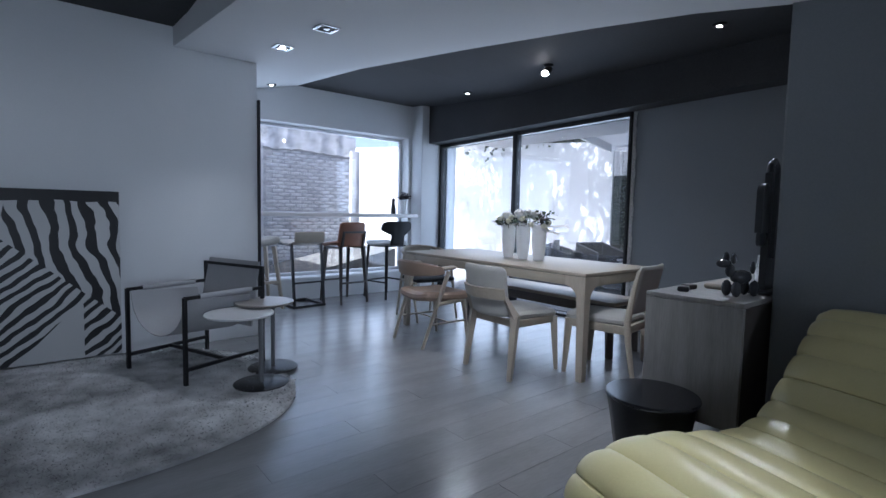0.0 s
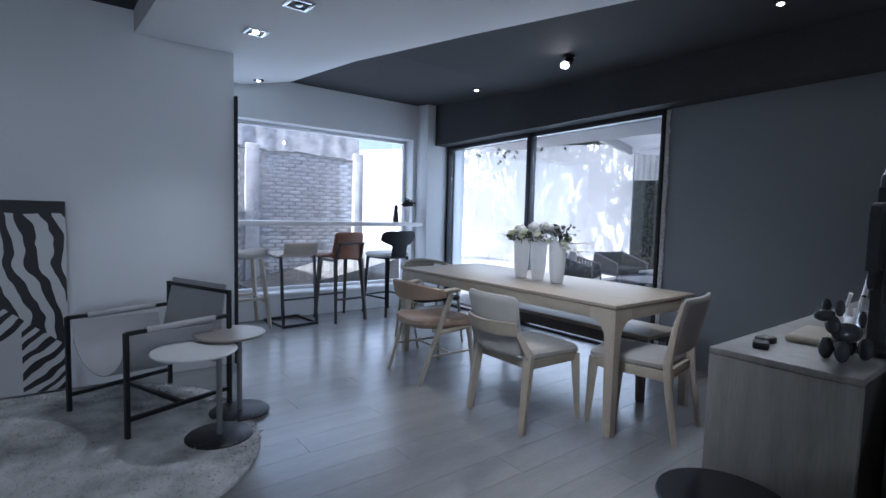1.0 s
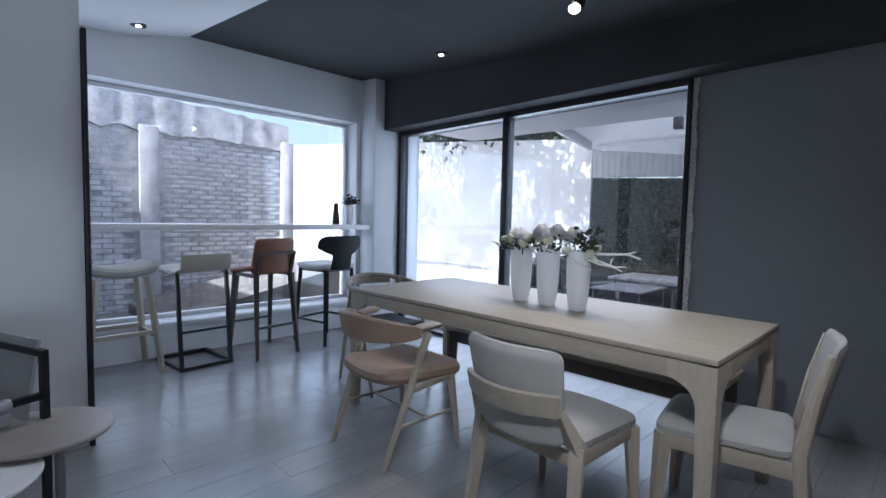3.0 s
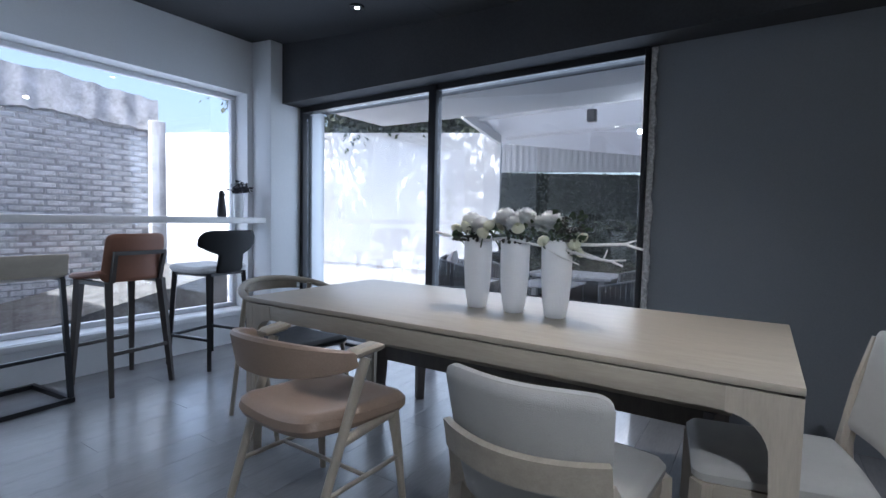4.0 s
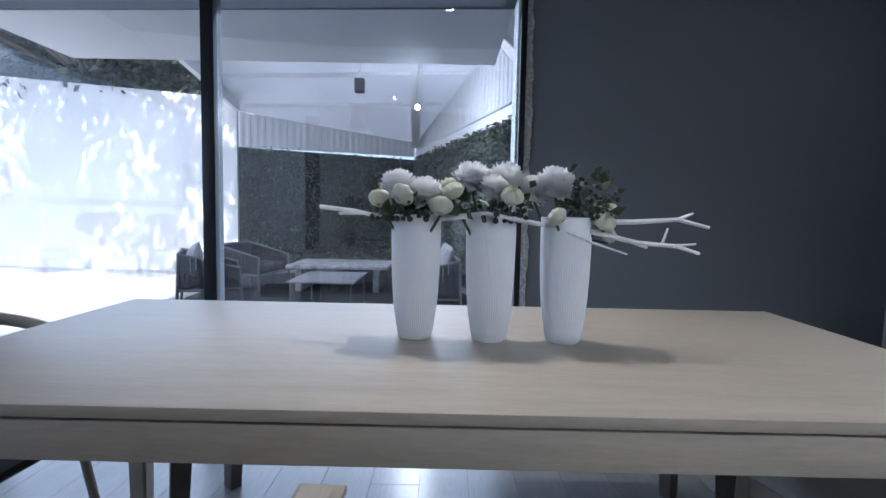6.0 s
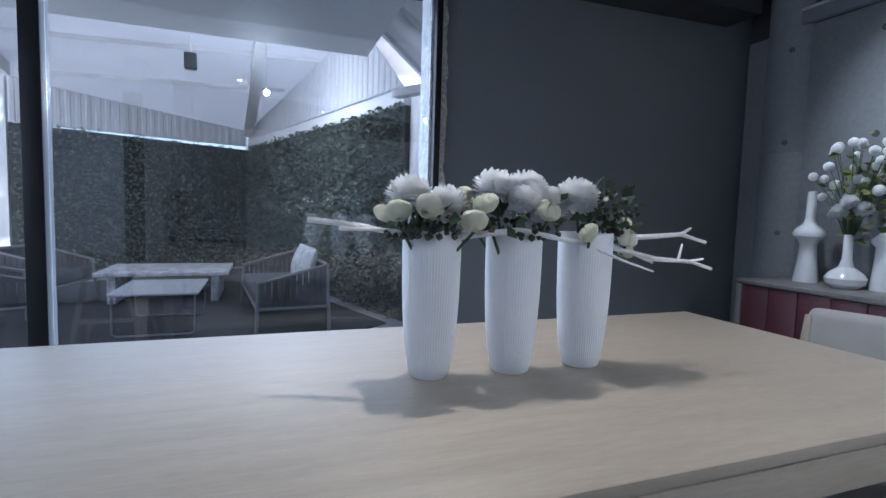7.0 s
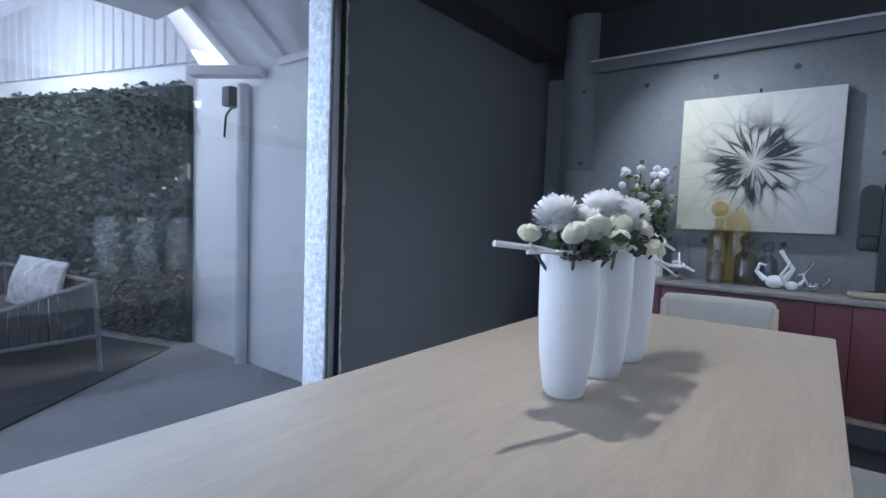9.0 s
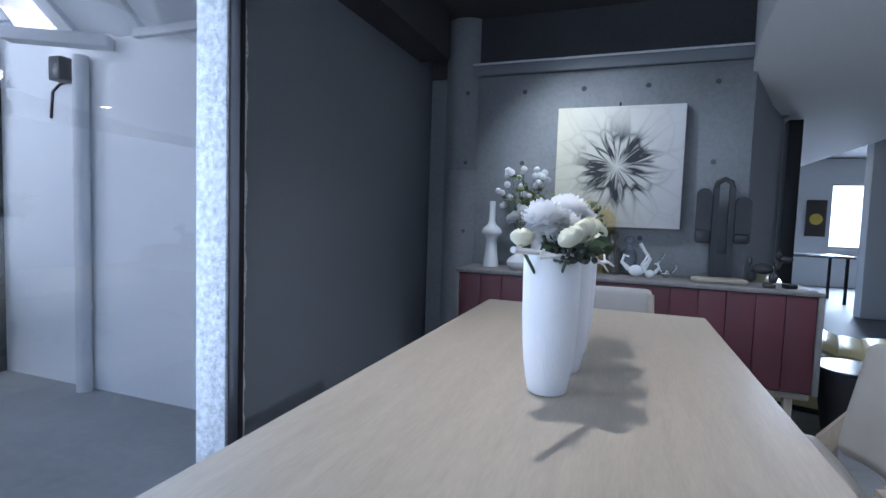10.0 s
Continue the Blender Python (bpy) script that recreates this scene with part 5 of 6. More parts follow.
balloon_dog(pose(4.15, 2.47, CZ, 0, 0, 160), mat("black_gloss_resin", (0.05, 0.051, 0.055), 0.2, var=0.1), "black glossy twisted-balloon dog figurine on the credenza")
simple("wooden_tray", box(-0.14, 0.14, -0.06, 0.06, 0, 0.028, 0.013, seg=3), OAK, pose(4.40, 2.62, CZ, 0, 0, 3), "rounded pale wooden tray on the credenza", "tray")
simple("wooden_block", box(-0.03, 0.03, -0.025, 0.025, 0, 0.025, 0.008), BLACKMETAL, pose(4.07, 2.68, CZ, 0, 0, 20), "small black block on the credenza", "ornament")
simple("wooden_block", box(-0.03, 0.03, -0.025, 0.025, 0, 0.025, 0.008), DARKWOOD, pose(4.17, 2.70, CZ, 0, 0, -10), "small dark block on the credenza", "ornament")

# flat upright sculpture with three rounded fingers and a slot
sc = bmesh.new()


def capsule(x, z0, z1, r, hole=None):
    pts = [(x - r, z0)] + [(x - r * math.cos(math.pi * k / 12), z1 - r + r * math.sin(math.pi * k / 12)) for k in range(13)] + [(x + r, z0)]
    lo, hi = [sc.verts.new((px, -0.014, pz)) for px, pz in pts], [sc.verts.new((px, 0.014, pz)) for px, pz in pts]
    sc.faces.new(lo), sc.faces.new(hi[::-1])
    for i in range(len(pts)):
        j = (i + 1) % len(pts)
        sc.faces.new((lo[i], hi[i], hi[j], lo[j]))


capsule(-0.105, 0.28, 0.50, 0.042)
capsule(0.105, 0.30, 0.55, 0.042)
for s in (-1, 1):
    box(s * 0.043 - 0.016, s * 0.043 + 0.016, -0.0142, 0.0142, 0.0, 0.55, bm=sc)
box(-0.0265, 0.0265, -0.0138, 0.0138, 0.0, 0.16, bm=sc)
box(-0.147, -0.0595, -0.0136, 0.0136, 0.22, 0.285, 0.02, bm=sc)
box(0.0595, 0.147, -0.0136, 0.0136, 0.22, 0.305, 0.02, bm=sc)
tube([(-0.043, 0, 0.55), (-0.035, 0, 0.585), (0, 0, 0.605), (0.035, 0, 0.585), (0.043, 0, 0.55)], 0.0155, bm=sc, sides=8)
box(-0.10, 0.10, -0.05, 0.05, 0.0, 0.02, 0.008, bm=sc)
simple("sculpture", sc, mat("dark_grey_metal", (0.05, 0.052, 0.056), 0.55, 0.2, var=0.15, fine=120, bump=0.05), pose(4.37, 2.44, CZ), "black flat metal cactus-shaped sculpture on the credenza", "ornament")

# ---------------------------------------------------------------- painting on the concrete wall
def burst_mat():
    """A pale canvas with a dark flower-like burst of strokes round its middle."""
    m = bpy.data.materials.new("burst_painting")
    m.use_nodes = True
    N, L = m.node_tree.nodes, m.node_tree.links
    p = N["Principled BSDF"]

    def math_node(op, *vals):
        n = N.new("ShaderNodeMath")
        n.operation = op
        for i, v in enumerate(vals):
            if isinstance(v, (int, float)):
                n.inputs[i].default_value = v
            else:
                L.new(v, n.inputs[i])
        return n.outputs[0]
    tc, sep = N.new("ShaderNodeTexCoord"), N.new("ShaderNodeSeparateXYZ")
    L.new(tc.outputs["Object"], sep.inputs[0])
    x, z = sep.outputs["X"], sep.outputs["Z"]
    ang = math_node("ARCTAN2", z, x)
    rad = math_node("SQRT", math_node("ADD", math_node("MULTIPLY", x, x), math_node("MULTIPLY", z, z)))
    comb = N.new("ShaderNodeCombineXYZ")
    L.new(math_node("MULTIPLY", math_node("COSINE", ang), 2.1), comb.inputs[0])
    L.new(math_node("MULTIPLY", math_node("SINE", ang), 2.1), comb.inputs[1])
    L.new(math_node("MULTIPLY", rad, 3.2), comb.inputs[2])
    n1 = N.new("ShaderNodeTexNoise")
    n1.inputs["Scale"].default_value, n1.inputs["Detail"].default_value, n1.inputs["Distortion"].default_value = 1.5, 6, 0.9
    L.new(comb.outputs[0], n1.inputs[0])
    vor = N.new("ShaderNodeTexVoronoi")
    vor.feature = "DISTANCE_TO_EDGE"
    vor.inputs["Scale"].default_value, vor.inputs["Randomness"].default_value = 1.55, 1.0
    L.new(comb.outputs[0], vor.inputs["Vector"])
    outline = math_node("SUBTRACT", 1.0, math_node("MINIMUM", 1.0, math_node("MULTIPLY", vor.outputs["Distance"], 7.0)))
    blot = math_node("MINIMUM", 1.0, math_node("MAXIMUM", 0.0, math_node("MULTIPLY", math_node("SUBTRACT", n1.outputs[0], 0.485), 6.0)))
    petal = math_node("MAXIMUM", math_node("MULTIPLY", outline, 0.6), blot)
    stroke = petal
    env = math_node("MULTIPLY", math_node("POWER", 2.718, math_node("MULTIPLY", math_node("POWER", math_node("DIVIDE", math_node("SUBTRACT", rad, 0.14), 0.085), 2.0), -1.0)), 1.1)
    faint = math_node("MULTIPLY", math_node("MULTIPLY", math_node("POWER", n1.outputs[0], 2.0), math_node("MINIMUM", 1.0, math_node("MULTIPLY", rad, 9.0))), math_node("POWER", 2.718, math_node("MULTIPLY", rad, -5.0)))
    far = math_node("MULTIPLY", math_node("POWER", outline, 4.0), math_node("MULTIPLY", math_node("MULTIPLY", math_node("POWER", 2.718, math_node("MULTIPLY", rad, -5.0)), 0.4), math_node("MINIMUM", 1.0, math_node("MULTIPLY", rad, 9.0))))
    ink = math_node("ADD", math_node("ADD", math_node("MULTIPLY", stroke, env), faint), far)
    ramp = N.new("ShaderNodeValToRGB")
    e = ramp.color_ramp.elements
    e[0].color, e[1].color = (0.66, 0.655, 0.62, 1), (0.025, 0.03, 0.035, 1)
    e[1].position = 0.75
    mid = e.new(0.3)
    mid.color = (0.34, 0.345, 0.33, 1)
    L.new(ink, ramp.inputs[0])
    mixc = N.new("ShaderNodeMixRGB")
    mixc.blend_type = "MULTIPLY"
    tint = N.new("ShaderNodeValToRGB")
    tint.color_ramp.elements[0].color, tint.color_ramp.elements[1].color = (1, 0.96, 0.78, 1), (0.97, 0.96, 1.0, 1)
    L.new(math_node("ADD", math_node("MULTIPLY", x, -1.4), 0.5), tint.inputs[0])
    mixc.inputs[0].default_value = 1
    L.new(ramp.outputs[0], mixc.inputs[1]), L.new(tint.outputs[0], mixc.inputs[2])
    L.new(mixc.outputs[0], p.inputs["Base Color"])
    p.inputs["Roughness"].default_value = 0.6
    return m


pic = thing("painting", pose(4.985, 2.416, 1.48), "pale square painting of a dark flower-like burst", "painting")
part("canvas", box(-0.383, 0.383, -0.008, 0.022, -0.383, 0.383, 0.003), burst_mat(), pic)
part("frame", box(-0.389, 0.389, -0.045, -0.009, -0.389, 0.389, 0.004), OAK, pic)
part("hook", rod((0.0, -0.04, 0.37), (0.0, -0.04, 0.42), 0.006), BLACKMETAL, pic)

# tie holes of the concrete: flat discs, the shade inside the holes put into their colour
HOLESHADE = mat("hole_shade", (0.10, 0.10, 0.105), 0.9)
for hz in (1.03, 1.515, 2.0):
    for hx in (4.43, 4.823, 5.217, 5.61):
        structure("tie_hole", rod((hx, 2.366, hz), (hx, 2.3725, hz), 0.016, sides=14), HOLESHADE, "round tie hole in a concrete wall", "trim")
    for az in (112, 160):
        dx, dy = math.cos(radians(az)), math.sin(radians(az))
        structure("tie_hole", rod((6.06 + 0.143 * dx, 2.285 + 0.143 * dy, hz), (6.06 + 0.1495 * dx, 2.285 + 0.1495 * dy, hz), 0.014, sides=14), HOLESHADE, "round tie hole in a concrete column", "trim")
structure("ledge_edge", box(4.25, 5.975, 2.373, 2.412, 2.192, 2.204, 0.002), WHITE, "thin pale edge on a ledge", "trim")
structure("ledge", box(4.25, 5.975, 2.373, 2.408, 2.12, 2.190, 0.004), GREYWALL, "slim ledge along the top of the concrete wall", "trim")

# ---------------------------------------------------------------- downlights
def downlight(x, y, zc, aim, watts, lit=True, square=True, twin=False, cone=95):
    t = thing("ceiling_spot", pose(x, y, zc), "square recessed ceiling spot with a steel rim" if square else "round ceiling spot lamp", "lamp", "ceiling spots")
    if square:
        b = bmesh.new()
        for s in (-1, 1):
            box(s * 0.055 - 0.01, s * 0.055 + 0.01, -0.065, 0.065, -0.012, 0.0, 0.002, bm=b)
            box(-0.045, 0.045, s * 0.055 - 0.01, s * 0.055 + 0.01, -0.012, 0.0, 0.002, bm=b)
        part("rim", b, CHROME, t)
        part("backing", box(-0.045, 0.045, -0.045, 0.045, -0.006, -0.001), BLACKMETAL, t)
    else:
        part("rim", lathe([(0.03, -0.012), (0.048, -0.012), (0.05, 0.0), (0.03, 0.0)], sides=24), BLACKMETAL, t)
    part("lamp_face", lathe([(0, -0.016), (0.016, -0.015), (0.02, -0.010), (0.02, -0.004)], sides=20), BULB if lit else CHROME, t)
    if lit:
        spot_light("spot_light", (x, y, zc - 0.045), aim, watts, cone)
    return t


downlight(3.18, 5.26, white_z(5.26), (2.7, 5.3, 0), 10)
downlight(3.165, 4.52, white_z(4.52), (3.2, 4.4, 0), 10, lit=False)
# out of view, added to light the chair backs
downlight(3.10, 3.3, white_z(3.3), (4.4, 3.8, 0.3), 32, cone=86)
downlight(3.05, 2.4, white_z(2.4), (2.98, 2.25, 0.35), 16, cone=56)
downlight(3.77, 7.1, white_z(7.1) + 0.006, (4.2, 7.0, 0), 9, square=False)
downlight(5.70, 6.05, ceil_z(6.05) + 0.01, (5.1, 5.1, 0.75), 6, square=False)
downlight(5.565, 3.215, 2.52, (4.85, 2.5, 0.72), 21, square=False, cone=96)
# the next two spots are unseen, added to brighten the left wall and floor
downlight(0.9, 4.2, 2.52, (1.3, 6.0, 0.6), 5, square=False)
downlight(1.6, 1.6, 2.52, (1.6, 2.4, 0.0), 10, square=False)
sp = thing("track_spot", pose(5.445, 4.65, 2.52), "black adjustable ceiling spot, lit", "lamp")
part("mount", lathe([(0, -0.02), (0.045, -0.02), (0.045, 0.0), (0, 0.0)], sides=20), BLACKMETAL, sp)
part("stem", rod((0, 0, -0.02), (0, 0, -0.05), 0.008), BLACKMETAL, sp)
head = part("head", rod((0.02, 0, -0.03), (-0.045, 0, -0.085), 0.03, 0.042, sides=20), BLACKMETAL, sp)
part("lamp_face", ball((-0.046, 0, -0.086), 0.036, squash=(1, 1, 0.7)), BULB, head)
spot_light("spot_light", (5.385, 4.625, 2.41), (5.0, 4.45, 0.75), 24, 84, 0.9, colour=(1.0, 0.96, 0.90), radius=0.010)

# ---------------------------------------------------------------- lounge corner
RUG = mat("grey_shag", (0.50, 0.50, 0.50), 0.95, var=0.9, scale=1.7, fine=5.5, bump=0.3)
rug = thing("rug", pose(1.72, 5.01, 0), "thick mottled grey shag rug on the floor", "rug")


def rug_r(a):
    c, s = abs(math.cos(a)), abs(math.sin(a))
    return 1.0 / ((c / 1.33) ** 2.5 + (s / 1.05) ** 2.5) ** (1 / 2.5)


part("backing", prism([(rug_r(2 * math.pi * k / 72) * math.cos(2 * math.pi * k / 72), rug_r(2 * math.pi * k / 72) * math.sin(2 * math.pi * k / 72)) for k in range(72)], 0.001, 0.016), RUG, rug)
rnd = random.Random(31)
pile = bmesh.new()
for _ in range(26000):
    a = rnd.uniform(-math.pi, math.pi)
    r = rug_r(a) * math.sqrt(rnd.random()) * 1.005
    p = Vector((r * math.cos(a), r * math.sin(a), 0.012))
    d = Vector((rnd.uniform(-1, 1), rnd.uniform(-1, 1), 0)) * 0.03
    q = Vector((rnd.uniform(-1, 1), rnd.uniform(-1, 1), 0)) * 0.007
    pile.faces.new([pile.verts.new(v) for v in (p - q, p + q, p + d + Vector((0, 0, rnd.uniform(0.010, 0.016))))])
pl = part("shag", pile, RUG, rug)
pl["kind"] = "stuff"


def stripes_mat():
    """Black and white bent stripes in two fields over a pale ground."""
    m = bpy.data.materials.new("striped_print")
    m.use_nodes = True
    N, L = m.node_tree.nodes, m.node_tree.links
    p = N["Principled BSDF"]
    tc = N.new("ShaderNodeTexCoord")
    sep = N.new("ShaderNodeSeparateXYZ")
    L.new(tc.outputs["Object"], sep.inputs[0])

    def mn(op, *vals):
        n = N.new("ShaderNodeMath")
        n.operation = op
        for i, v in enumerate(vals):
            if isinstance(v, (int, float)):
                n.inputs[i].default_value = v
            else:
                L.new(v, n.inputs[i])
        return n.outputs[0]
    x, z = sep.outputs["X"], sep.outputs["Z"]
    nz = N.new("ShaderNodeTexNoise")
    nz.inputs["Scale"].default_value, nz.inputs["Detail"].default_value = 3.2, 2
    L.new(tc.outputs["Object"], nz.inputs[0])
    w = mn("MULTIPLY", nz.outputs[0], 12.0)
    up = mn("SINE", mn("ADD", mn("ADD", mn("MULTIPLY", x, 58.0), mn("MULTIPLY", z, 12.0)), w))
    lowr = mn("SINE", mn("ADD", mn("ADD", mn("MULTIPLY", z, 74.0), mn("MULTIPLY", x, -62.0)), w))
    sel = mn("GREATER_THAN", mn("ADD", z, mn("MULTIPLY", x, 0.9)), 0.82)
    mixv = mn("ADD", mn("MULTIPLY", up, sel), mn("MULTIPLY", lowr, mn("SUBTRACT", 1.0, sel)))
    st = mn("GREATER_THAN", mixv, -0.05)
    # a bare pale wedge at the lower middle, a dark band along the top
    wedge = mn("MAXIMUM", mn("MULTIPLY", mn("LESS_THAN", z, mn("MULTIPLY", mn("ADD", x, 0.02), 1.1)), mn("LESS_THAN", x, 0.37)), mn("LESS_THAN", x, mn("SUBTRACT", mn("MULTIPLY", z, 0.18), 0.24)))
    ink = mn("MULTIPLY", mn("SUBTRACT", 1.0, st), mn("SUBTRACT", 1.0, wedge))
    band = mn("GREATER_THAN", mn("ADD", z, mn("MULTIPLY", nz.outputs[0], 0.06)), 1.17)
    ink2 = mn("MAXIMUM", ink, band)
    ramp = N.new("ShaderNodeValToRGB")
    ramp.color_ramp.elements[0].color, ramp.color_ramp.elements[1].color = (0.52, 0.52, 0.52, 1), (0.02, 0.02, 0.022, 1)
    L.new(ink2, ramp.inputs[0]), L.new(ramp.outputs[0], p.inputs["Base Color"])
    p.inputs["Roughness"].default_value = 0.55
    return m


zp = thing("striped_picture", pose(1.62, 6.015, 0.03, 2.5), "large unframed black and white striped print leaning on the wall", "picture")
part("canvas", box(-0.60, 0.60, 0.0, 0.035, 0.0, 1.215, 0.003), stripes_mat(), zp)

SLING = mat("grey_sling_leather", (0.40, 0.40, 0.41), 0.6, var=0.08, scale=6, fine=120, bump=0.1)
lc = thing("lounge_chair", pose(2.61, 5.41, 0.015, 0, 0, 111.5), "black tube lounge chair with grey leather slings on the rug", "armchair")
r = 0.011
for s in (-1, 1):
    part("front_post", rod((s * 0.32, 0.30, 0), (s * 0.32, 0.30, 0.56), r, square=True), BLACKMETAL, lc)
    part("rear_post", rod((s * 0.32, -0.30, 0), (s * 0.32, -0.30, 0.70), r, square=True), BLACKMETAL, lc)
    part("arm_bar", rod((s * 0.32, 0.30, 0.555), (s * 0.32, -0.30, 0.555), r, square=True), BLACKMETAL, lc)
    part("floor_bar", rod((s * 0.32, 0.30, 0.10), (s * 0.32, -0.30, 0.10), r, square=True), BLACKMETAL, lc)
    part("arm_wrap", shell(lambda u, v: (s * 0.32 + 0.016 * math.cos(2 * math.pi * u), -0.20 + 0.40 * v, 0.556 + 0.016 * math.sin(2 * math.pi * u)), 10, 4, 0.004, round_edge=False), SLING, lc)
part("cross_bar", rod((-0.32, 0.0, 0.10), (0.32, 0.0, 0.10), r, square=True), BLACKMETAL, lc)
part("top_bar", rod((-0.33, -0.30, 0.70), (0.33, -0.30, 0.70), r, square=True), BLACKMETAL, lc)
part("seat_sling", shell(lambda u, v: ((2 * u - 1) * 0.30, 0.29 - 0.50 * v, 0.545 - 0.27 * (1 - (2 * u - 1) ** 2) ** 0.5 - 0.03 * v), 18, 10, 0.006, round_edge=False), SLING, lc)
part("back_sling", shell(lambda u, v: ((2 * u - 1) * (0.30 - 0.02 * v), -0.22 - 0.09 * v, 0.28 + 0.46 * v), 10, 8, 0.012, round_edge=False), SLING, lc)


def side_table(bx, by, tx, ty, h, rr, topmat, label):
    t = thing("side_table", pose(bx, by, 0.014), label, "table", "side tables on the rug")
    part("base", lathe([(0, 0), (0.17, 0), (0.17, 0.006), (0.165, 0.009), (0.02, 0.011), (0, 0.011)], sides=40), BLACKMETAL, t)
    part("stem", rod((0, 0, 0.01), (0, 0, h - 0.016), 0.015, sides=18), PALEFRAME, t)
    part("tabletop", lathe([(0, h - 0.016), (rr - 0.006, h - 0.016), (rr, h - 0.009), (rr, h - 0.004), (rr - 0.004, h), (0, h)], sides=48, centre=(tx - bx, ty - by, 0)), topmat, t)
    return t


side_table(2.845, 4.785, 2.755, 4.925, 0.45, 0.215, GLOSSWHITE, "round white-topped side table on a steel stem")
side_table(3.025, 5.065, 2.985, 5.115, 0.475, 0.20, mat("smoked_oak_top", (0.33, 0.29, 0.26), 0.35, var=0.15, scale=6, bump=0.04), "round brown-topped side table on a steel stem")

pot = thing("drum_stool", pose(3.74, 2.635, 0), "black tapered drum stool beside the credenza", "stool")
part("body", lathe([(0, 0), (0.11, 0), (0.12, 0.01), (0.178, 0.37), (0.178, 0.385), (0.0, 0.385)], sides=12), BLACKMETAL, pot)
part("top", lathe([(0, 0.386), (0.184, 0.386), (0.188, 0.394), (0.184, 0.402), (0, 0.402)], sides=40), mat("black_gloss_top", (0.02, 0.02, 0.024), 0.2, var=0.2, bump=0.02), pot)

# ribbed leather lounger
MUSTARD = mat("mustard_leather", (0.62, 0.545, 0.28), 0.34, var=0.05, scale=6, fine=140, bump=0.08)
ch = thing("leather_lounger", pose(3.47, 2.04, 0, 0, 0, -18), "low ribbed mustard leather lounger", "lounger")
profile = [(-0.56, 0.16), (-0.575, 0.27), (-0.51, 0.365), (-0.34, 0.40), (-0.15, 0.385), (0.05, 0.36), (0.20, 0.38), (0.30, 0.44), (0.38, 0.54), (0.46, 0.64), (0.52, 0.72), (0.57, 0.76), (0.60, 0.73)]


def along(s):
    k = s * (len(profile) - 1)
    i = min(int(k), len(profile) - 2)
    f = k - i
    p0, p1, p2, p3 = (Vector(profile[max(0, min(len(profile) - 1, j))]) for j in (i - 1, i, i + 1, i + 2))
    return 0.5 * (2 * p1 + (p2 - p0) * f + (2 * p0 - 5 * p1 + 4 * p2 - p3) * f * f + (3 * p1 - p0 - 3 * p2 + p3) * f ** 3)


def lounger_skin(u, v):
    p = along(v)
    rib = 0.016 * abs(math.sin(math.pi * v * 15)) ** 0.6
    t = (along(min(1, v + 0.01)) - along(max(0, v - 0.01))).normalized()
    q = p + Vector((-t.y, t.x)) * (rib + 0.02 * (1 - (2 * u - 1) ** 4))
    return (q.x, (u - 0.5) * 0.62, q.y)


part("upholstery", shell(lounger_skin, 14, 120, 0.05), MUSTARD, ch)
b = bmesh.new()
side = [(-0.47, 0.02)] + [tuple(along(k / 30) + Vector((0.012, -0.035))) for k in range(31)] + [(0.46, 0.02)]
for ys_ in (0.285,):
    lo, hi = [b.verts.new((px, -ys_, pz)) for px, pz in side], [b.verts.new((px, ys_, pz)) for px, pz in side]
    b.faces.new(lo), b.faces.new(hi[::-1])
    for i in range(len(side)):
        j = (i + 1) % len(side)
        b.faces.new((lo[i], hi[i], hi[j], lo[j]))
part("body", b, MUSTARD, ch)
part("plinth", box(-0.42, 0.42, -0.30, 0.30, 0.0, 0.03, 0.005), BLACKMETAL, ch)

# ---------------------------------------------------------------- shelf ornaments at the bar
simple("figurine", lathe([(0, 0), (0.035, 0), (0.04, 0.02), (0.03, 0.12), (0.022, 0.17), (0.028, 0.19), (0.015, 0.22), (0, 0.225)], sides=20), BLACKMETAL, pose(5.66, 7.53, 1.11), "small black figurine on the bar shelf", "ornament")
simple("vase", lathe([(0, 0), (0.035, 0), (0.04, 0.02), (0.05, 0.20), (0.046, 0.2), (0, 0.15)], sides=24), GLOSSWHITE, pose(5.82, 7.53, 1.11), "small white vase on the bar shelf", "vase")
t = thing("dark_bouquet", pose(5.82, 7.53, 1.305), "dark round flowers in a small white vase", "flowers")
lv = []
rnd = random.Random(41)
for _ in range(160):
    d = Vector((rnd.gauss(0, 1), rnd.gauss(0, 1), abs(rnd.gauss(0, 0.7)))).normalized() * rnd.uniform(0.03, 0.09)
    lv.append((d + Vector((0.02, 0, 0.03)), d))
part("bloom_cluster", leaf_cloud(lv, 0.035, seed=4), mat("dark_petal", (0.03, 0.028, 0.035), 0.7, var=0.3), t)
t = thing("potted_plant", pose(3.42, 7.50, 1.11), "dark leafy plant in a black pot on the bar shelf", "plant")
part("pot", lathe([(0, 0), (0.045, 0), (0.06, 0.10), (0.055, 0.10), (0, 0.09)], sides=20), BLACKMETAL, t)
lv = [(Vector((rnd.gauss(0, 0.03), rnd.gauss(0, 0.03), rnd.uniform(0.08, 0.42))), Vector((rnd.uniform(-1, 1), rnd.uniform(-1, 1), 0.3))) for _ in range(150)]
part("foliage", leaf_cloud(lv, 0.06, seed=5), LEAF, t)["kind"] = "stuff"

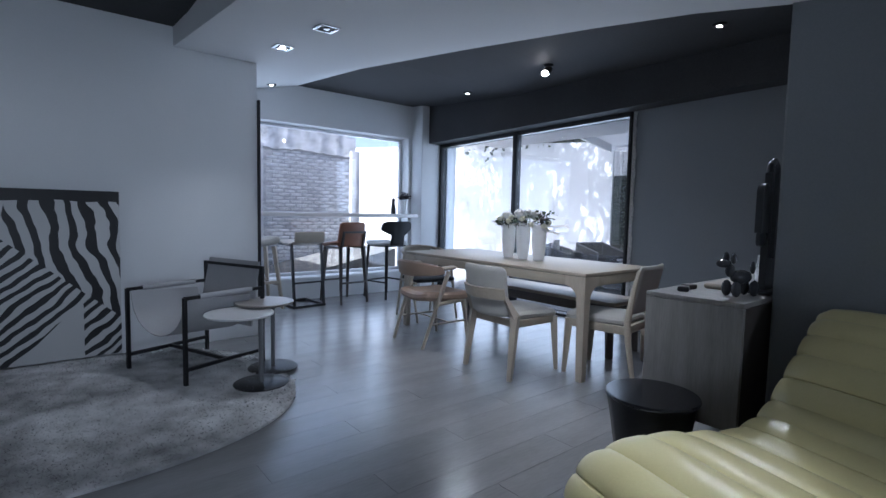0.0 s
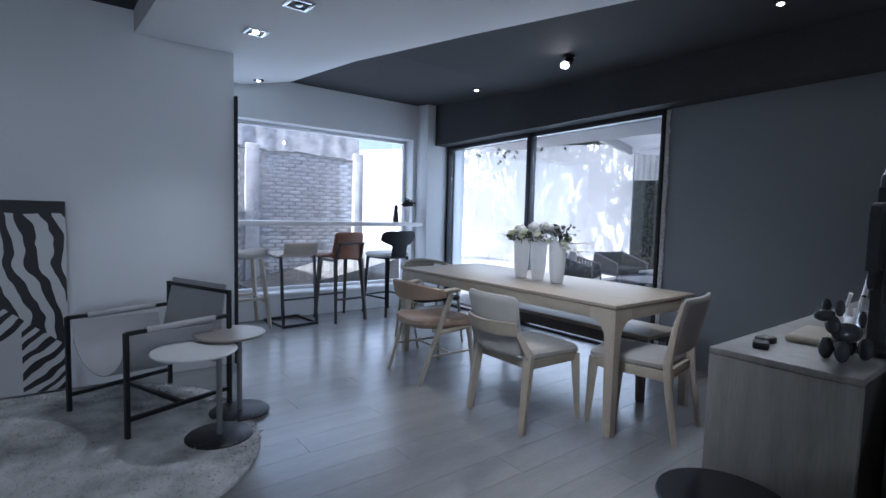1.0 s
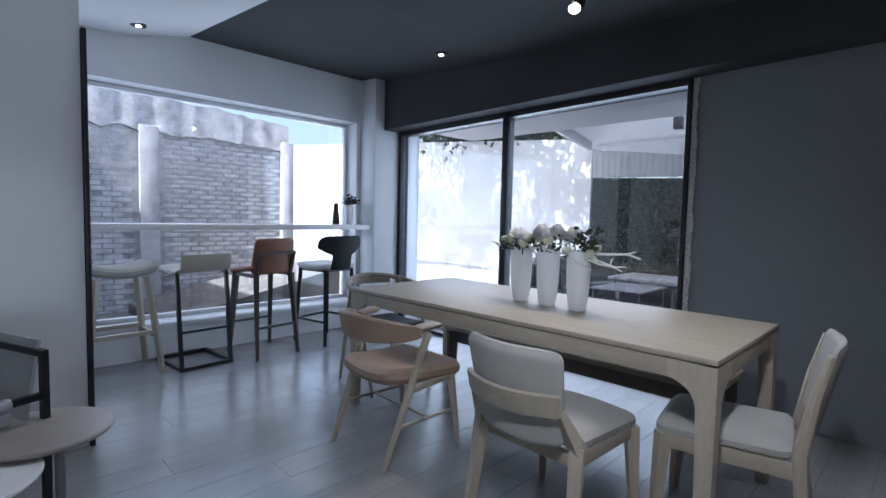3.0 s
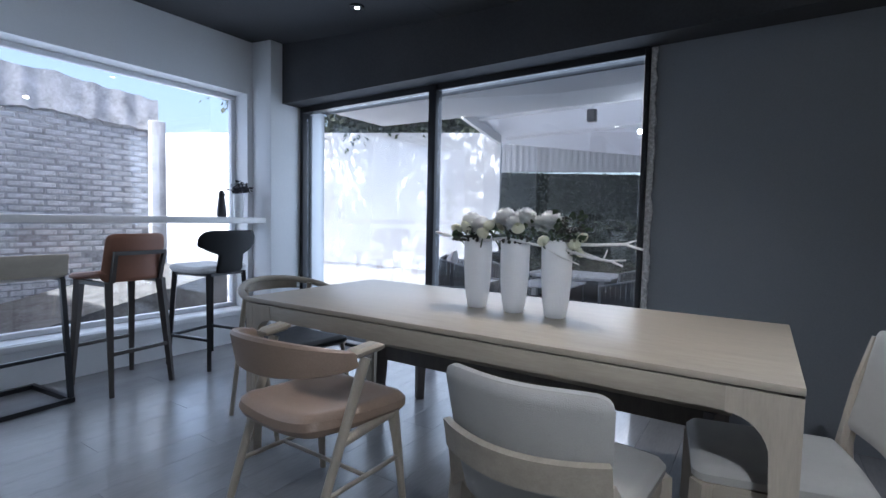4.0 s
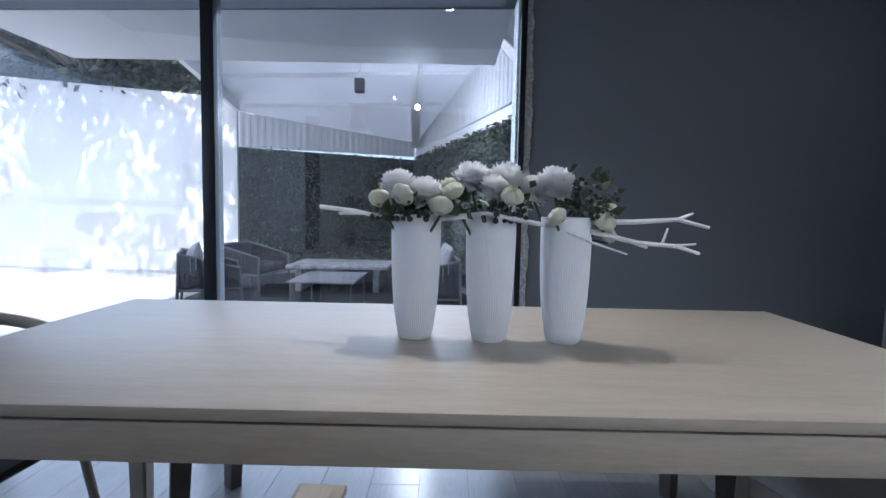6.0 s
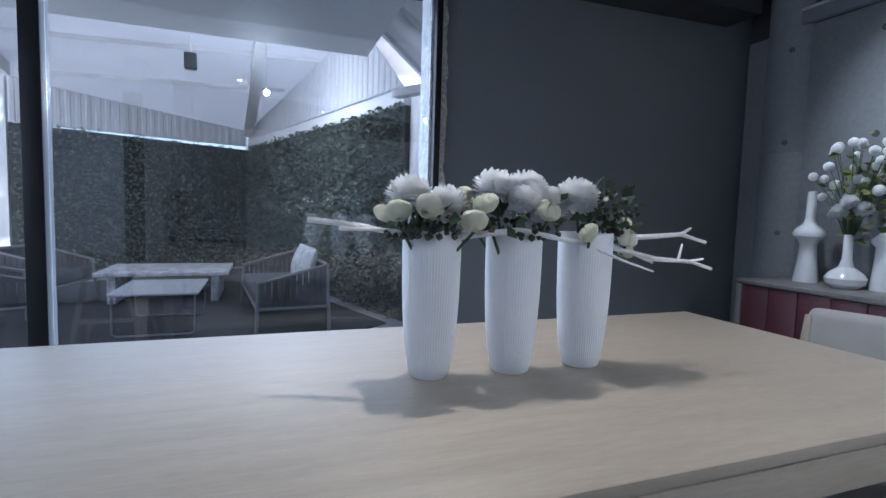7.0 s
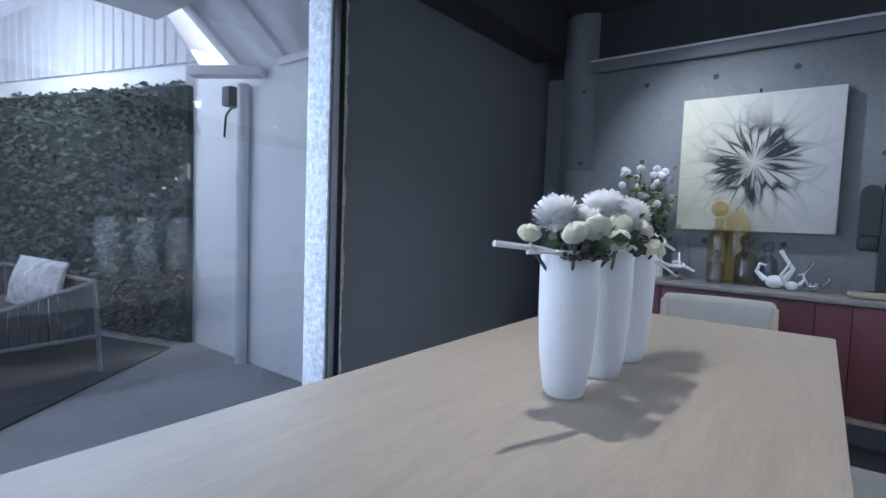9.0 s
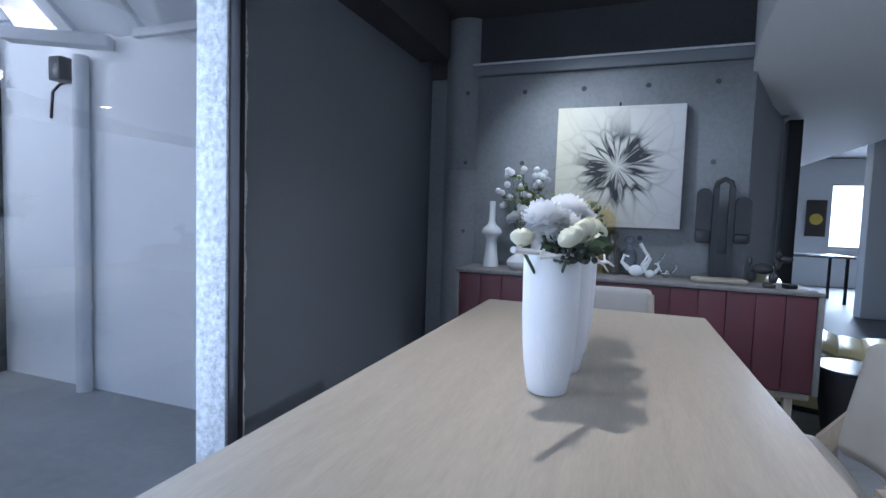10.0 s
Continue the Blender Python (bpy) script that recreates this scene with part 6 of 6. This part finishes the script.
# ---------------------------------------------------------------- back room
w2 = thing("window_2", pose(0, 0, 0), "bright window of the back room", "window", kind="structure")
part("window_frame", box(0.3, 1.1, -6.07, -6.03, 0.752, 0.80, 0.004), WHITEMETAL, w2)
part("window_frame", box(0.3, 1.1, -6.07, -6.03, 2.0, 2.048, 0.004), WHITEMETAL, w2)
g = part("pane", box(0.3, 1.1, -6.055, -6.049, 0.802, 1.998), GLASS, w2)
g.visible_shadow = False
structure("backdrop", box(-3, 4.5, -8.6, -8.5, -0.2, 3.5), glow("bright_hazy_daylight", (0.78, 0.88, 1.0), 0.9), "bright hazy daylight outside the back window", "backdrop")
ap = thing("artwork", pose(1.36, -5.97, 1.35), "dark picture with a yellow disc in the back room", "picture")
part("canvas", box(-0.17, 0.17, 0, 0.03, -0.36, 0.36, 0.004), DARKWOOD, ap)
part("disc", rod((0, 0.031, -0.02), (0, 0.036, -0.02), 0.11, sides=28), mat("yellow_paint", (0.65, 0.5, 0.08), 0.5), ap)
structure("partition", box(1.7, 2.0, -2.2, -2.0, 0, 2.3, 0.004), WHITE, "white painted pillar in the back room", "pillar")
dt = thing("desk", pose(2.35, -3.6, 0), "grey work table in the back room", "table")
part("tabletop", box(-0.7, 0.7, -0.4, 0.4, 0.70, 0.735, 0.006), PALEFRAME, dt)
for s in (-1, 1):
    for q in (-1, 1):
        part("leg", rod((s * 0.62, q * 0.34, 0), (s * 0.62, q * 0.34, 0.70), 0.018, square=True), BLACKMETAL, dt)

hb = thing("loudspeaker", pose(1.36, 6.0, 2.38), "black wall loudspeaker under the ceiling", "loudspeaker")
part("cabinet", box(-0.15, 0.15, -0.10, 0.088, -0.12, 0.12, 0.01), BLACKMETAL, hb)
part("grille", box(-0.13, 0.13, -0.104, -0.1005, -0.10, 0.10, 0.001), mat("speaker_cloth", (0.03, 0.03, 0.032), 0.9), hb)

# ---------------------------------------------------------------- repeated pieces of floors and walls
def plank_mesh(w, l):
    b = box(-l / 2 + 0.0005, l / 2 - 0.0005, -w / 2 + 0.0005, w / 2 - 0.0005, -0.006, 0.0, 0.0007, seg=1)
    return mesh_of(b, "plank", PLANK, smooth=False)


PW, PL = 0.19, 1.45
full = plank_mesh(PW, PL)
row, y = 0, -0.2
while y < 7.54:
    x = -1.0 + (row * 0.37 % 1) * PL
    x -= PL if x > -0.4 else 0
    while x < 6.36:
        if y > 1.0 or x < 4.2:
            x0, x1 = max(x, -1.55), min(x + PL, 6.355)
            if x1 - x0 > 0.15:
                me = full if abs((x1 - x0) - PL) < 1e-6 else plank_mesh(PW, x1 - x0)
                piece("plank", me, floor, pose((x0 + x1) / 2, y + PW / 2, 0))
        x += PL
    y += PW
    row += 1

rnd = random.Random(9)
brick_meshes = [mesh_of(box(-0.096, 0.096, -0.02, 0.022, -0.0245, 0.0245, rnd.uniform(0.006, 0.011), seg=1), "brick", BRICKWHITE, smooth=False) for _ in range(4)]
rest = bmesh.new()
count = 0
for r in range(39):
    z = -0.15 + 0.062 * r
    x = 2.35 + (0.108 if r % 2 else 0)
    while x < 6.26:
        if not (4.38 < x < 4.76) and rnd.random() > 0.03:
            m = pose(x, 10.042 + rnd.uniform(-0.006, 0.006), z, rnd.uniform(-1, 1), rnd.uniform(-1, 1), rnd.uniform(-1, 1))
            if x > 4.76 and 0.45 < z and count < 300:
                piece("brick", brick_meshes[rnd.randrange(4)], bw, m)
                count += 1
            else:
                box(-0.096, 0.096, -0.02, 0.022, -0.0245, 0.0245, bm=rest, m=m)
        x += 0.216
bq = part("bricks", rest, BRICKWHITE, bw)
bq["kind"] = "stuff"
